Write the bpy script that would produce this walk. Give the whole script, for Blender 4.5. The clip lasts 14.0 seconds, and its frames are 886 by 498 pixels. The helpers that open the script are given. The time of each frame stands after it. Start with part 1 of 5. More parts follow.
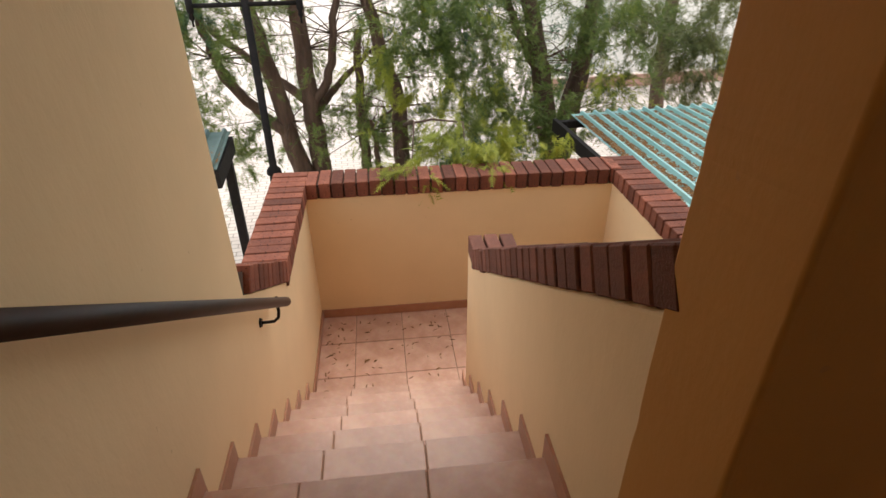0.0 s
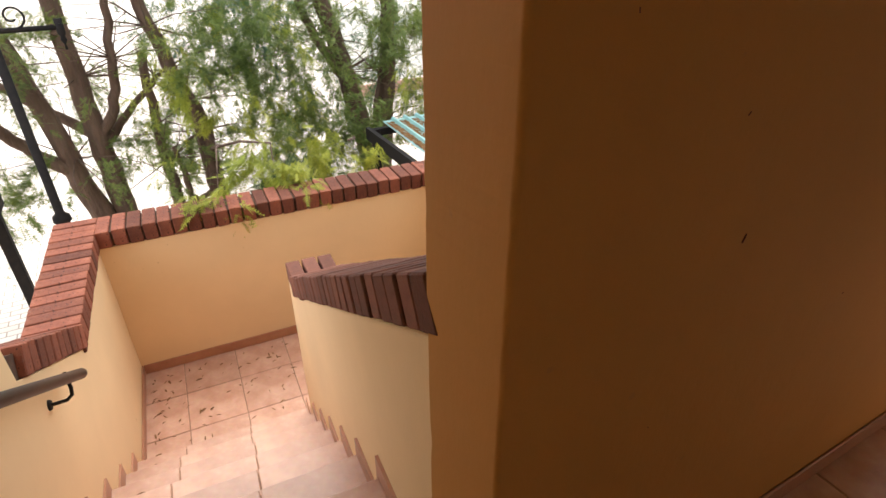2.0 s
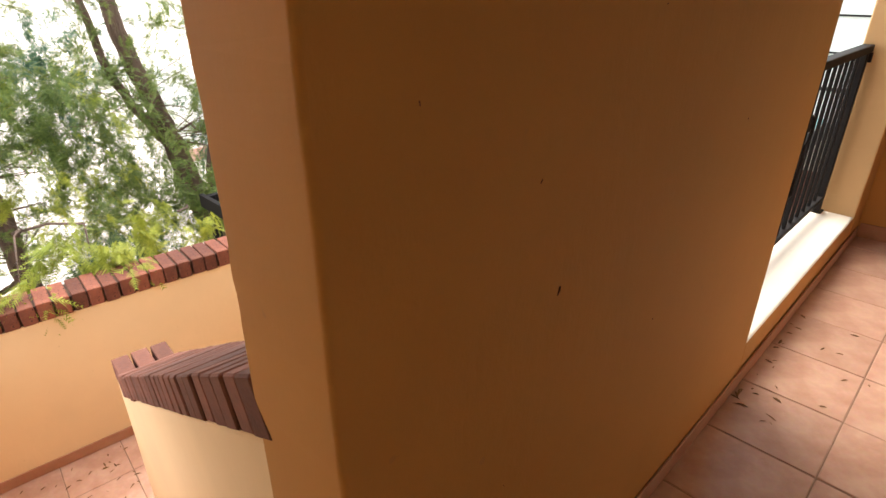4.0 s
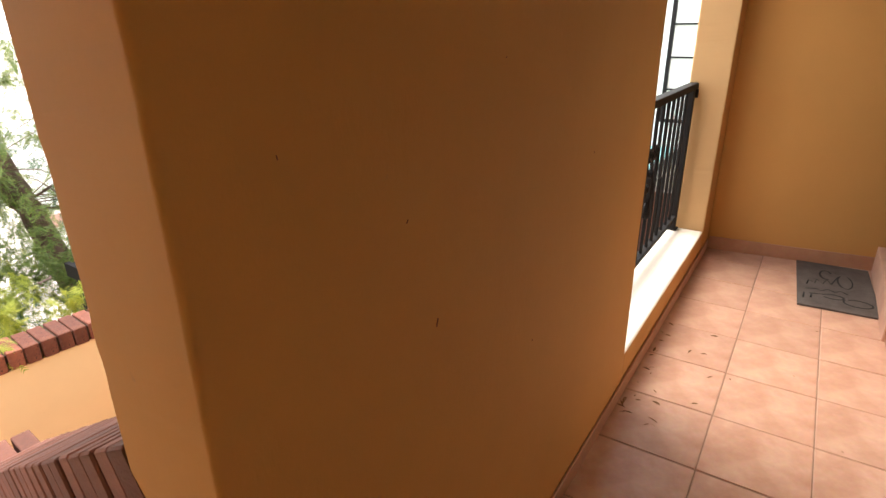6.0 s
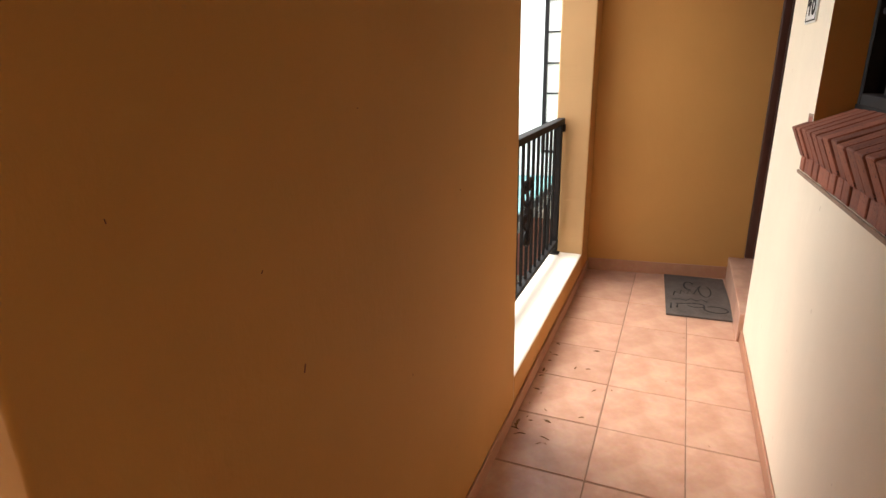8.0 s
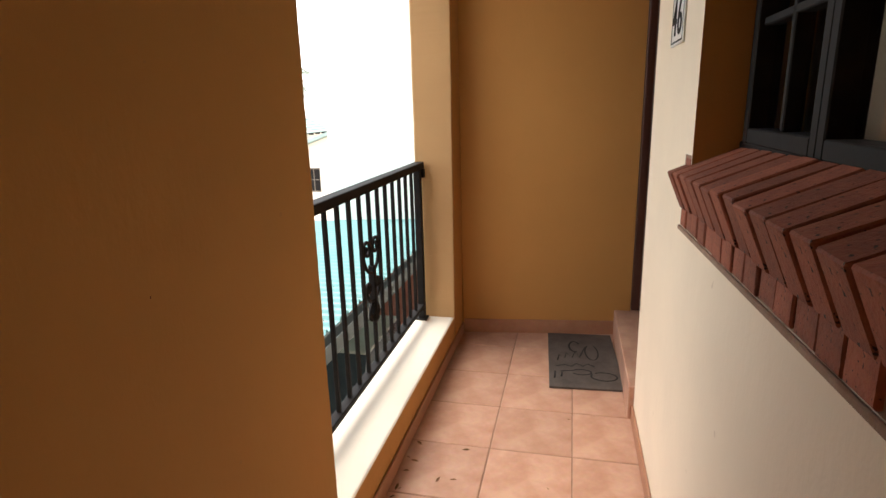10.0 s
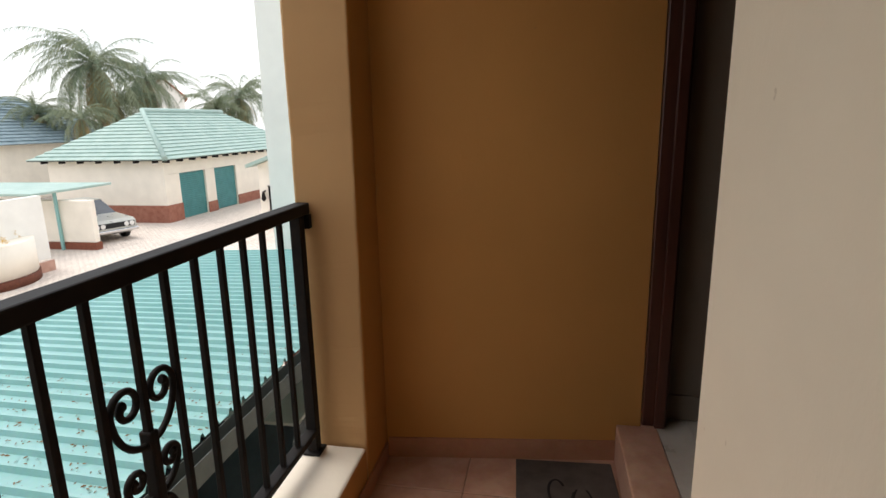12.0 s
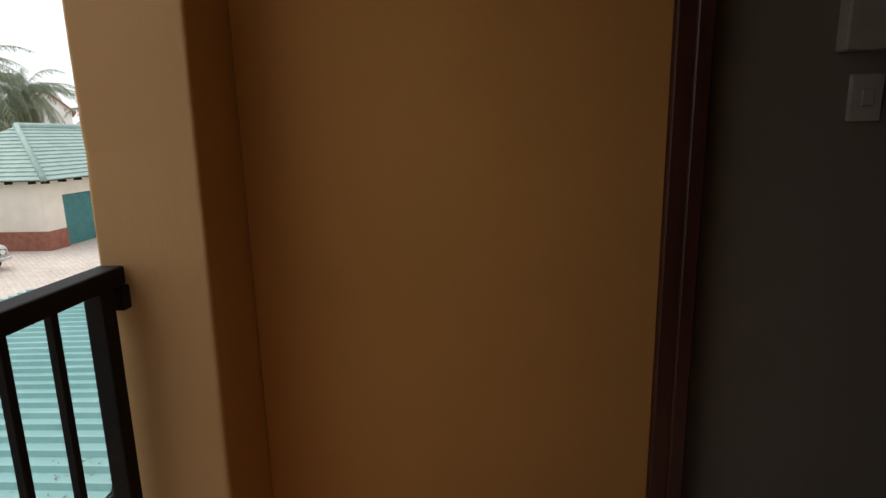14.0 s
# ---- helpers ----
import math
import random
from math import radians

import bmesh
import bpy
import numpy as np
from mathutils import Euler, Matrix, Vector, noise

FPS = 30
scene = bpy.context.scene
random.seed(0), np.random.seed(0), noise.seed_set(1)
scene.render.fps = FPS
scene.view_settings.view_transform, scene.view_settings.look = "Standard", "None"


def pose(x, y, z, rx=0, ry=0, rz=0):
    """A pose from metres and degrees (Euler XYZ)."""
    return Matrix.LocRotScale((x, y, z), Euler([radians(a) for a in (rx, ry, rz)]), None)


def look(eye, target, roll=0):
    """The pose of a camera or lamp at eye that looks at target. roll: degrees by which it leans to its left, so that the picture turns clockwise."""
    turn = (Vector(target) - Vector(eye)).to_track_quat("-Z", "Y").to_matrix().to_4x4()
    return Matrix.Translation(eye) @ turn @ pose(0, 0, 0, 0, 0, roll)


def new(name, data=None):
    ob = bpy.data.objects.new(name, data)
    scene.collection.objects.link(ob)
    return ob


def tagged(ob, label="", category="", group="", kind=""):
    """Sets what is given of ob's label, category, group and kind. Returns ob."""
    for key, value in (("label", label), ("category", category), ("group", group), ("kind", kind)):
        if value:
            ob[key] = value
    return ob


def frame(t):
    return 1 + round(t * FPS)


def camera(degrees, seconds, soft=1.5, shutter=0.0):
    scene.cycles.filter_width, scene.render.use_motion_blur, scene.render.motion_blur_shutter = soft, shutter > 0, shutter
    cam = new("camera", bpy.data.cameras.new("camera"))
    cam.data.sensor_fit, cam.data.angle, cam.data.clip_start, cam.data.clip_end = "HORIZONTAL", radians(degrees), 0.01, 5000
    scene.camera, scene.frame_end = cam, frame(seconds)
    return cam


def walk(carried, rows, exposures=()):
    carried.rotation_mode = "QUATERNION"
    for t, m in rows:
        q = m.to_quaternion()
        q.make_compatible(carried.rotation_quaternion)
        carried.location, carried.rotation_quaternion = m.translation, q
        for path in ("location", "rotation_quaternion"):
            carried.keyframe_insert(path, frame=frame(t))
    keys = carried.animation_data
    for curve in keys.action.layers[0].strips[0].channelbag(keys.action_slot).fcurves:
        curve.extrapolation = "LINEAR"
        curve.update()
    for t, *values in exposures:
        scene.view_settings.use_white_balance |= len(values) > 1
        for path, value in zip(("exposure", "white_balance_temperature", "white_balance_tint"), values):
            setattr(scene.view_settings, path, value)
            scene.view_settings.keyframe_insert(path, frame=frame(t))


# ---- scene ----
cam = camera(76.9, 14.0)
PATH = [
    (0, 0.182, 0.308, 1.293, -10.71, -30.94, 0.37),
    (0.5, 0.201, 0.297, 1.303, -16.24, -31.03, 0.26),
    (1, 0.228, 0.289, 1.322, -21.55, -31.08, 0.19),
    (1.5, 0.264, 0.283, 1.336, -25.68, -30.90, 0.26),
    (2, 0.311, 0.286, 1.349, -29.02, -30.58, 0.29),
    (2.5, 0.353, 0.310, 1.361, -32.57, -29.78, 0.30),
    (3, 0.373, 0.309, 1.362, -37.00, -28.19, -0.00),
    (3.5, 0.375, 0.299, 1.371, -41.10, -26.97, 0.04),
    (3.7, 0.375, 0.295, 1.376, -42.78, -26.50, 0.04),
    (5.8, 0.368, 0.244, 1.395, -55.84, -21.85, 0.67),
    (6, 0.367, 0.237, 1.395, -56.78, -21.51, 0.73),
    (6.5, 0.368, 0.228, 1.402, -59.47, -20.76, 0.81),
    (7, 0.360, 0.207, 1.416, -62.07, -20.01, 0.97),
    (7.5, 0.364, 0.186, 1.411, -64.71, -19.06, 1.06),
    (8, 0.373, 0.158, 1.418, -67.35, -18.18, 1.24),
    (8.2, 0.387, 0.141, 1.419, -68.50, -17.84, 1.28),
    (10.3, 1.244, 0.051, 1.373, -78.03, -14.24, 1.38),
    (10.5, 1.382, 0.049, 1.372, -78.35, -14.23, 1.34),
    (11, 1.703, 0.054, 1.366, -78.65, -13.86, 1.37),
    (11.5, 2.006, 0.057, 1.348, -79.40, -13.31, 1.13),
    (12, 2.288, 0.074, 1.340, -79.77, -12.90, 1.13),
    (12.5, 2.514, 0.110, 1.341, -80.66, -12.65, 1.37),
    (13, 2.687, 0.138, 1.328, -82.71, -12.19, 1.38),
    (13.5, 2.844, 0.165, 1.333, -85.29, -11.92, 1.55),
    (14, 2.982, 0.186, 1.320, -88.25, -11.49, 1.20),
]
walk(cam, [(t, pose(x, y, z, 90 + pitch, roll, yaw)) for t, x, y, z, yaw, pitch, roll in PATH],
     exposures=[(0.0, 1.08), (2.0, 1.72), (3.5, 2.15), (6.0, 2.5), (8.2, 2.5), (10.5, 1.68), (11.5, 1.15), (12.5, 0.75), (14.0, 0.55)])

# ---- light ----
world = bpy.data.worlds.new("sky")
scene.world = world
world.use_nodes = True
wn = world.node_tree.nodes
sky = wn.new("ShaderNodeTexSky")
sky.sky_type = "NISHITA"
sky.sun_disc = False
sky.sun_elevation, sky.sun_rotation = radians(62.7), radians(14)
sky.dust_density, sky.air_density, sky.ozone_density = 3.0, 1.0, 0.5
haze = wn.new("ShaderNodeMix")          # bright thin cloud over the sky
haze.data_type = "RGBA"
haze.inputs[0].default_value = 0.75
haze.inputs[7].default_value = (5.2, 5.3, 5.4, 1)
world.node_tree.links.new(sky.outputs[0], haze.inputs[6])
world.node_tree.links.new(haze.outputs[2], wn["Background"].inputs[0])
wn["Background"].inputs[1].default_value = 0.17
sun = new("sun", bpy.data.lights.new("sun", "SUN"))
sun.data.energy, sun.data.angle, sun.data.color = 0.68, radians(32), (1.0, 0.97, 0.92)
sun.matrix_world = look((3, 12, 24), (0, 0, 0))

GROUND = -2.72
TH = 4.05
STAIR = pose(0, 0, 0, 0, 0, -TH)      # the staircase stands slightly askew to the gallery
I4 = Matrix.Identity(4)


# ---- materials ----
def mat_base(name, rough=0.8, metal=0.0, spec=0.3):
    m = bpy.data.materials.new(name)
    m.use_nodes = True
    b = m.node_tree.nodes["Principled BSDF"]
    b.inputs["Roughness"].default_value = rough
    b.inputs["Metallic"].default_value = metal
    b.inputs["Specular IOR Level"].default_value = spec
    return m, m.node_tree.nodes, m.node_tree.links, b


def noise_node(n, l, scale, detail=4, rough=0.55, coord="Object", stretch=None):
    tc = n.new("ShaderNodeTexCoord")
    t = n.new("ShaderNodeTexNoise")
    t.inputs["Scale"].default_value, t.inputs["Detail"].default_value = scale, detail
    t.inputs["Roughness"].default_value = rough
    if stretch:
        mp = n.new("ShaderNodeMapping")
        mp.inputs["Scale"].default_value = stretch
        l.new(tc.outputs[coord], mp.inputs[0])
        l.new(mp.outputs[0], t.inputs["Vector"])
    else:
        l.new(tc.outputs[coord], t.inputs["Vector"])
    return t


def ramp(n, l, src, stops):
    r = n.new("ShaderNodeValToRGB")
    e = r.color_ramp.elements
    while len(e) < len(stops):
        e.new(0.5)
    for el, (p, c) in zip(e, stops):
        el.position, el.color = p, (*c, 1)
    l.new(src, r.inputs[0])
    return r


def mixc(n, l, fac, a, b, mode="MIX"):
    m = n.new("ShaderNodeMix")
    m.data_type, m.blend_type = "RGBA", mode
    for sock, v in ((m.inputs[0], fac), (m.inputs[6], a), (m.inputs[7], b)):
        if hasattr(v, "is_output"):
            l.new(v, sock)
        elif isinstance(v, tuple):
            sock.default_value = (*v, 1)
        else:
            sock.default_value = v
    return m.outputs[2]


def bump(n, l, bsdf, src, strength, dist):
    b = n.new("ShaderNodeBump")
    b.inputs["Strength"].default_value, b.inputs["Distance"].default_value = strength, dist
    l.new(src, b.inputs["Height"])
    l.new(b.outputs[0], bsdf.inputs["Normal"])
    return b


def varied(name, c1, c2, scale=8, rough=0.8, fine=90, bstr=0.3, bdist=0.002, metal=0.0, spec=0.3, stain=None, per_piece=0.0, coord="Object", stretch=None, pits=0):
    """A surface with broad and fine variation between two colours, and relief."""
    m, n, l, b = mat_base(name, rough, metal, spec)
    big = noise_node(n, l, scale, 5, 0.6, coord, stretch)
    small = noise_node(n, l, fine, 3, 0.6, coord, stretch)
    r = ramp(n, l, big.outputs[0], [(0.32, c1), (0.68, c2)])
    col = mixc(n, l, 0.18, r.outputs[0], small.outputs[1], "SOFT_LIGHT")
    if per_piece:
        oi = n.new("ShaderNodeObjectInfo")
        hs = n.new("ShaderNodeHueSaturation")
        mr = n.new("ShaderNodeMapRange")
        mr.inputs["To Min"].default_value, mr.inputs["To Max"].default_value = 1 - per_piece, 1 + per_piece
        l.new(oi.outputs["Random"], mr.inputs[0])
        l.new(mr.outputs[0], hs.inputs["Value"])
        l.new(col, hs.inputs["Color"])
        col = hs.outputs[0]
    if stain:
        st = noise_node(n, l, scale * 3.1, 6, 0.7, coord)
        sr = ramp(n, l, st.outputs[0], [(0.58, (0, 0, 0)), (0.75, (1, 1, 1))])
        sm = n.new("ShaderNodeMath")
        sm.operation = "MULTIPLY"
        sm.inputs[1].default_value = 0.5
        l.new(sr.outputs[0], sm.inputs[0])
        col = mixc(n, l, sm.outputs[0], col, stain)
    if pits:                                  # small burnt holes of fired clay
        pn = noise_node(n, l, pits, 2, 0.5, coord)
        pr = ramp(n, l, pn.outputs[0], [(0.655, (0, 0, 0)), (0.69, (1, 1, 1))])
        col = mixc(n, l, pr.outputs[0], col, (0.035, 0.017, 0.012))
    l.new(col, b.inputs["Base Color"])
    rr = n.new("ShaderNodeMapRange")
    rr.inputs["To Min"].default_value, rr.inputs["To Max"].default_value = max(0.05, rough - 0.1), min(1, rough + 0.1)
    l.new(big.outputs[0], rr.inputs[0])
    l.new(rr.outputs[0], b.inputs["Roughness"])
    if bstr:
        bump(n, l, b, small.outputs[0], bstr, bdist)
    return m


def plaster(name, c, dirt=(0.35, 0.2, 0.1)):
    """Painted plaster: float marks, soft unevenness, a few specks."""
    m, n, l, b = mat_base(name, 0.72, 0, 0.25)
    big = noise_node(n, l, 1.7, 4, 0.55)
    r = ramp(n, l, big.outputs[0], [(0.3, tuple(v * 0.94 for v in c)), (0.7, tuple(min(1, v * 1.04) for v in c))])
    sp = noise_node(n, l, 30, 2, 0.4)
    sr = ramp(n, l, sp.outputs[0], [(0.77, (0, 0, 0)), (0.80, (1, 1, 1))])
    sm = n.new("ShaderNodeMath")
    sm.operation = "MULTIPLY"
    sm.inputs[1].default_value = 0.3
    l.new(sr.outputs[0], sm.inputs[0])
    l.new(mixc(n, l, sm.outputs[0], r.outputs[0], dirt), b.inputs["Base Color"])
    float_marks = noise_node(n, l, 9, 5, 0.65, "Object", (1, 1, 0.45))
    grit = noise_node(n, l, 160, 2, 0.5)
    add = n.new("ShaderNodeMath")
    add.operation = "MULTIPLY_ADD"
    add.inputs[1].default_value = 0.06
    l.new(grit.outputs[0], add.inputs[0])
    l.new(float_marks.outputs[0], add.inputs[2])
    bump(n, l, b, add.outputs[0], 0.22, 0.012)
    return m


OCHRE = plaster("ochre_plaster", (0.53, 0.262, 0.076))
# stair walls: paler copy of the ochre, with daylight put into the colour
STAIRCREAM = plaster("daylit_ochre_plaster", (0.79, 0.58, 0.335))
REVEAL = plaster("daylit_tan_plaster", (0.56, 0.34, 0.155))
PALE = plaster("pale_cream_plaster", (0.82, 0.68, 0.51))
CREAM = plaster("cream_paint", (0.82, 0.73, 0.60))
CEILWHITE = plaster("cream_ceiling_paint", (0.78, 0.70, 0.56))
OUTER = plaster("cream_outer_plaster", (0.83, 0.76, 0.65))
WHITEWALL = plaster("white_plaster", (0.82, 0.80, 0.74))
# interior paint darkened to carry the dimness of the room
GREYWALL = plaster("dimmed_grey_beige_paint", (0.19, 0.16, 0.125))
BRICK = varied("face_brick", (0.15, 0.047, 0.028), (0.24, 0.082, 0.046), 14, 0.85, 140, 0.6, 0.004, stain=(0.27, 0.19, 0.16), per_piece=0.40, pits=80)
BRICK_DARK = varied("weathered_brick", (0.13, 0.052, 0.035), (0.20, 0.078, 0.05), 16, 0.85, 140, 0.6, 0.004, stain=(0.07, 0.05, 0.05), per_piece=0.25)
BRICK_SILL = varied("sill_brick", (0.19, 0.052, 0.030), (0.31, 0.098, 0.052), 22, 0.75, 150, 0.55, 0.003, stain=(0.09, 0.05, 0.042), per_piece=0.22, pits=95)
PLINTH = varied("red_plinth_brick", (0.27, 0.10, 0.065), (0.37, 0.165, 0.115), 5, 0.9, 50, 0.5, 0.004)
# boundary wall brick, strong sunlight put into its pale pink
PINKBRICK = varied("sunlit_pale_brick", (0.42, 0.23, 0.17), (0.52, 0.32, 0.25), 6, 0.9, 60, 0.4, 0.004)
MORTAR = varied("dark_mortar", (0.06, 0.035, 0.025), (0.12, 0.075, 0.05), 30, 0.95, 120, 0.5, 0.004)
TILE = varied("terracotta_tile", (0.42, 0.21, 0.135), (0.58, 0.355, 0.25), 7, 0.36, 45, 0.12, 0.0015, spec=0.55, stain=(0.55, 0.36, 0.26), per_piece=0.08, coord="Object")
TILE_SKIRT = varied("skirting_tile", (0.36, 0.16, 0.085), (0.44, 0.22, 0.13), 6, 0.42, 45, 0.15, 0.0015, spec=0.45, per_piece=0.06)
GROUT = varied("grout", (0.24, 0.14, 0.09), (0.33, 0.21, 0.14), 20, 0.95, 150, 0.5, 0.002)
BLACK = varied("black_painted_steel", (0.010, 0.009, 0.009), (0.020, 0.016, 0.014), 20, 0.6, 160, 0.15, 0.001, spec=0.12)
WOODRAIL = varied("dark_stained_wood", (0.035, 0.021, 0.015), (0.07, 0.042, 0.030), 7, 0.45, 60, 0.3, 0.0015, spec=0.3, stretch=(1, 0.15, 1))
DOORWOOD = varied("red_brown_varnished_wood", (0.045, 0.014, 0.009), (0.085, 0.027, 0.015), 9, 0.4, 60, 0.2, 0.001, spec=0.5, stretch=(1, 1, 0.1))
RUBBER = varied("grey_rubber_fibre_mat", (0.075, 0.06, 0.052), (0.12, 0.098, 0.082), 12, 0.95, 320, 0.9, 0.004)
MATPRINT = varied("black_mat_print", (0.012, 0.010, 0.009), (0.022, 0.018, 0.016), 40, 0.95, 300, 0.6, 0.002)
TEAL = varied("green_painted_roof_sheet", (0.20, 0.41, 0.39), (0.27, 0.48, 0.465), 1.2, 0.45, 30, 0.08, 0.002, spec=0.5, stain=(0.30, 0.44, 0.42))
ROOFTILE = varied("green_roof_tile", (0.29, 0.40, 0.36), (0.39, 0.49, 0.44), 2.0, 0.7, 30, 0.3, 0.004, stain=(0.34, 0.42, 0.36))
DUSTYSHEET = varied("dusty_dark_green_sheet", (0.07, 0.11, 0.10), (0.13, 0.18, 0.16), 3, 0.7, 40, 0.3, 0.003, stain=(0.15, 0.11, 0.07))
BLUETILE = varied("blue_grey_roof_tile", (0.14, 0.20, 0.23), (0.22, 0.29, 0.32), 2.0, 0.7, 30, 0.3, 0.004)
REDTILE = varied("red_roof_tile", (0.30, 0.10, 0.06), (0.40, 0.16, 0.10), 2.0, 0.8, 30, 0.3, 0.004)
GREENDOOR = varied("green_roller_shutter", (0.05, 0.20, 0.20), (0.08, 0.26, 0.26), 3, 0.5, 40, 0.1, 0.002, spec=0.4)
BARK = varied("brown_bark", (0.085, 0.052, 0.037), (0.18, 0.115, 0.082), 9, 0.95, 45, 1.0, 0.03, stretch=(1, 1, 0.22))
PALMBARK = varied("palm_bark", (0.16, 0.11, 0.07), (0.28, 0.20, 0.13), 8, 0.95, 40, 1.0, 0.03)
LITTER = varied("dry_leaf", (0.14, 0.065, 0.025), (0.26, 0.15, 0.06), 40, 0.9, 150, 0.2, 0.001, per_piece=0.3)
GUTTER = varied("grey_green_gutter", (0.075, 0.085, 0.08), (0.12, 0.13, 0.12), 4, 0.5, 60, 0.1, 0.001, spec=0.4)
SILVER = varied("silver_car_paint", (0.42, 0.41, 0.37), (0.48, 0.47, 0.42), 3, 0.3, 90, 0.0, 0.001, metal=0.4, spec=0.5)
TYRE = varied("tyre_rubber", (0.015, 0.015, 0.015), (0.03, 0.03, 0.03), 20, 0.85, 100, 0.3, 0.002)
CHROME = varied("chrome", (0.55, 0.55, 0.55), (0.65, 0.65, 0.65), 10, 0.15, 90, 0.0, 0.001, metal=1.0)
PLASTIC = varied("white_plastic", (0.72, 0.70, 0.66), (0.78, 0.76, 0.72), 10, 0.35, 90, 0.0, 0.001, spec=0.5)
# white plastic darkened, the dark room's shade put into its colour
SWITCHPLATE = varied("shaded_white_plastic", (0.30, 0.265, 0.225), (0.36, 0.32, 0.275), 10, 0.4, 90, 0.0, 0.001, spec=0.4)
FLOORTILE_IN = varied("pale_floor_tile", (0.55, 0.48, 0.40), (0.64, 0.57, 0.49), 5, 0.3, 60, 0.05, 0.001, spec=0.5)
REFLECTCLOTH = varied("reflection_brown_cloth", (0.34, 0.24, 0.16), (0.42, 0.31, 0.21), 6, 0.95, 200, 0.3, 0.002)


def leafmat(name, c1, c2):
    m, n, l, b = mat_base(name, 0.6, 0, 0.3)
    g = n.new("ShaderNodeNewGeometry")
    r = ramp(n, l, g.outputs["Random Per Island"], [(0.1, c1), (0.9, c2)])
    big = noise_node(n, l, 0.9, 3)
    br = ramp(n, l, big.outputs[0], [(0.35, (0.7, 0.8, 0.7)), (0.7, (1.2, 1.15, 1.0))])
    col = mixc(n, l, 1.0, r.outputs[0], br.outputs[0], "MULTIPLY")
    l.new(col, b.inputs["Base Color"])
    b.inputs["Subsurface Weight"].default_value = 0.0
    tr = n.new("ShaderNodeBsdfTranslucent")
    l.new(col, tr.inputs[0])
    mx = n.new("ShaderNodeMixShader")
    mx.inputs[0].default_value = 0.35
    out = n["Material Output"]
    l.new(b.outputs[0], mx.inputs[1])
    l.new(tr.outputs[0], mx.inputs[2])
    l.new(mx.outputs[0], out.inputs[0])
    return m


LEAF = leafmat("green_conifer_leaf", (0.10, 0.145, 0.038), (0.235, 0.275, 0.075))
LEAF_YOUNG = leafmat("yellow_green_conifer_leaf", (0.25, 0.28, 0.035), (0.43, 0.43, 0.07))
LEAF_BLUE = leafmat("blue_green_leaf", (0.06, 0.125, 0.07), (0.13, 0.21, 0.12))
LEAF_DARK = leafmat("dark_green_conifer_leaf", (0.035, 0.06, 0.022), (0.085, 0.12, 0.04))
LEAF_DRY = leafmat("dull_olive_leaf", (0.13, 0.145, 0.055), (0.25, 0.25, 0.10))
PALM = leafmat("palm_frond_leaf", (0.15, 0.18, 0.125), (0.29, 0.315, 0.23))
YELLOW = leafmat("yellow_blossom", (0.50, 0.27, 0.004), (0.6, 0.36, 0.008))
PALM_DRY = leafmat("dry_palm_frond", (0.28, 0.19, 0.09), (0.42, 0.30, 0.14))


def glass_mat():
    m, n, l, b = mat_base("window_glass", 0.03, 0, 0.5)
    b.inputs["Base Color"].default_value = (0.95, 0.97, 0.96, 1)
    b.inputs["Transmission Weight"].default_value = 1.0
    b.inputs["IOR"].default_value = 1.45
    return m


GLASS = glass_mat()


def paving_mat():
    m, n, l, b = mat_base("pale_brick_paving", 0.9, 0, 0.2)
    tc = n.new("ShaderNodeTexCoord")
    br = n.new("ShaderNodeTexBrick")
    br.inputs["Scale"].default_value = 1.0
    br.inputs["Brick Width"].default_value, br.inputs["Row Height"].default_value = 0.22, 0.11
    br.inputs["Mortar Size"].default_value = 0.008
    br.inputs["Color1"].default_value = (0.62, 0.54, 0.48, 1)
    br.inputs["Color2"].default_value = (0.72, 0.64, 0.57, 1)
    br.inputs["Mortar"].default_value = (0.36, 0.30, 0.25, 1)
    l.new(tc.outputs["Object"], br.inputs["Vector"])
    big = noise_node(n, l, 0.35, 5, 0.6)
    r = ramp(n, l, big.outputs[0], [(0.3, (0.85, 0.85, 0.85)), (0.7, (1.1, 1.08, 1.05))])
    l.new(mixc(n, l, 1.0, br.outputs[0], r.outputs[0], "MULTIPLY"), b.inputs["Base Color"])
    bump(n, l, b, br.outputs["Fac"], 0.3, -0.004)
    return m


PAVING = paving_mat()
# ground beside the carport: its shade is put into this dark brown
SHADEPAVE = varied("shaded_dark_paving", (0.075, 0.052, 0.040), (0.14, 0.10, 0.078), 1.5, 0.9, 40, 0.5, 0.004, stain=(0.05, 0.04, 0.035))
CARGLASS = varied("tinted_car_glass", (0.035, 0.042, 0.052), (0.05, 0.058, 0.07), 3, 0.1, 60, 0.0, 0.001, spec=0.9)


# ---- builders ----
def box(bm, x0, x1, y0, y1, z0, z1, m=I4):
    c = Matrix.Translation(((x0 + x1) / 2, (y0 + y1) / 2, (z0 + z1) / 2)) @ Matrix.Diagonal((x1 - x0, y1 - y0, z1 - z0, 1))
    return bmesh.ops.create_cube(bm, size=1, matrix=m @ c)["verts"]


def boxes(*dims, m=I4, bevel=0.0, seg=1):
    bm = bmesh.new()
    for d in dims:
        box(bm, *d, m=m)
    if bevel:
        bmesh.ops.bevel(bm, geom=bm.edges[:], offset=bevel, segments=seg, affect="EDGES", profile=0.5)
    return bm


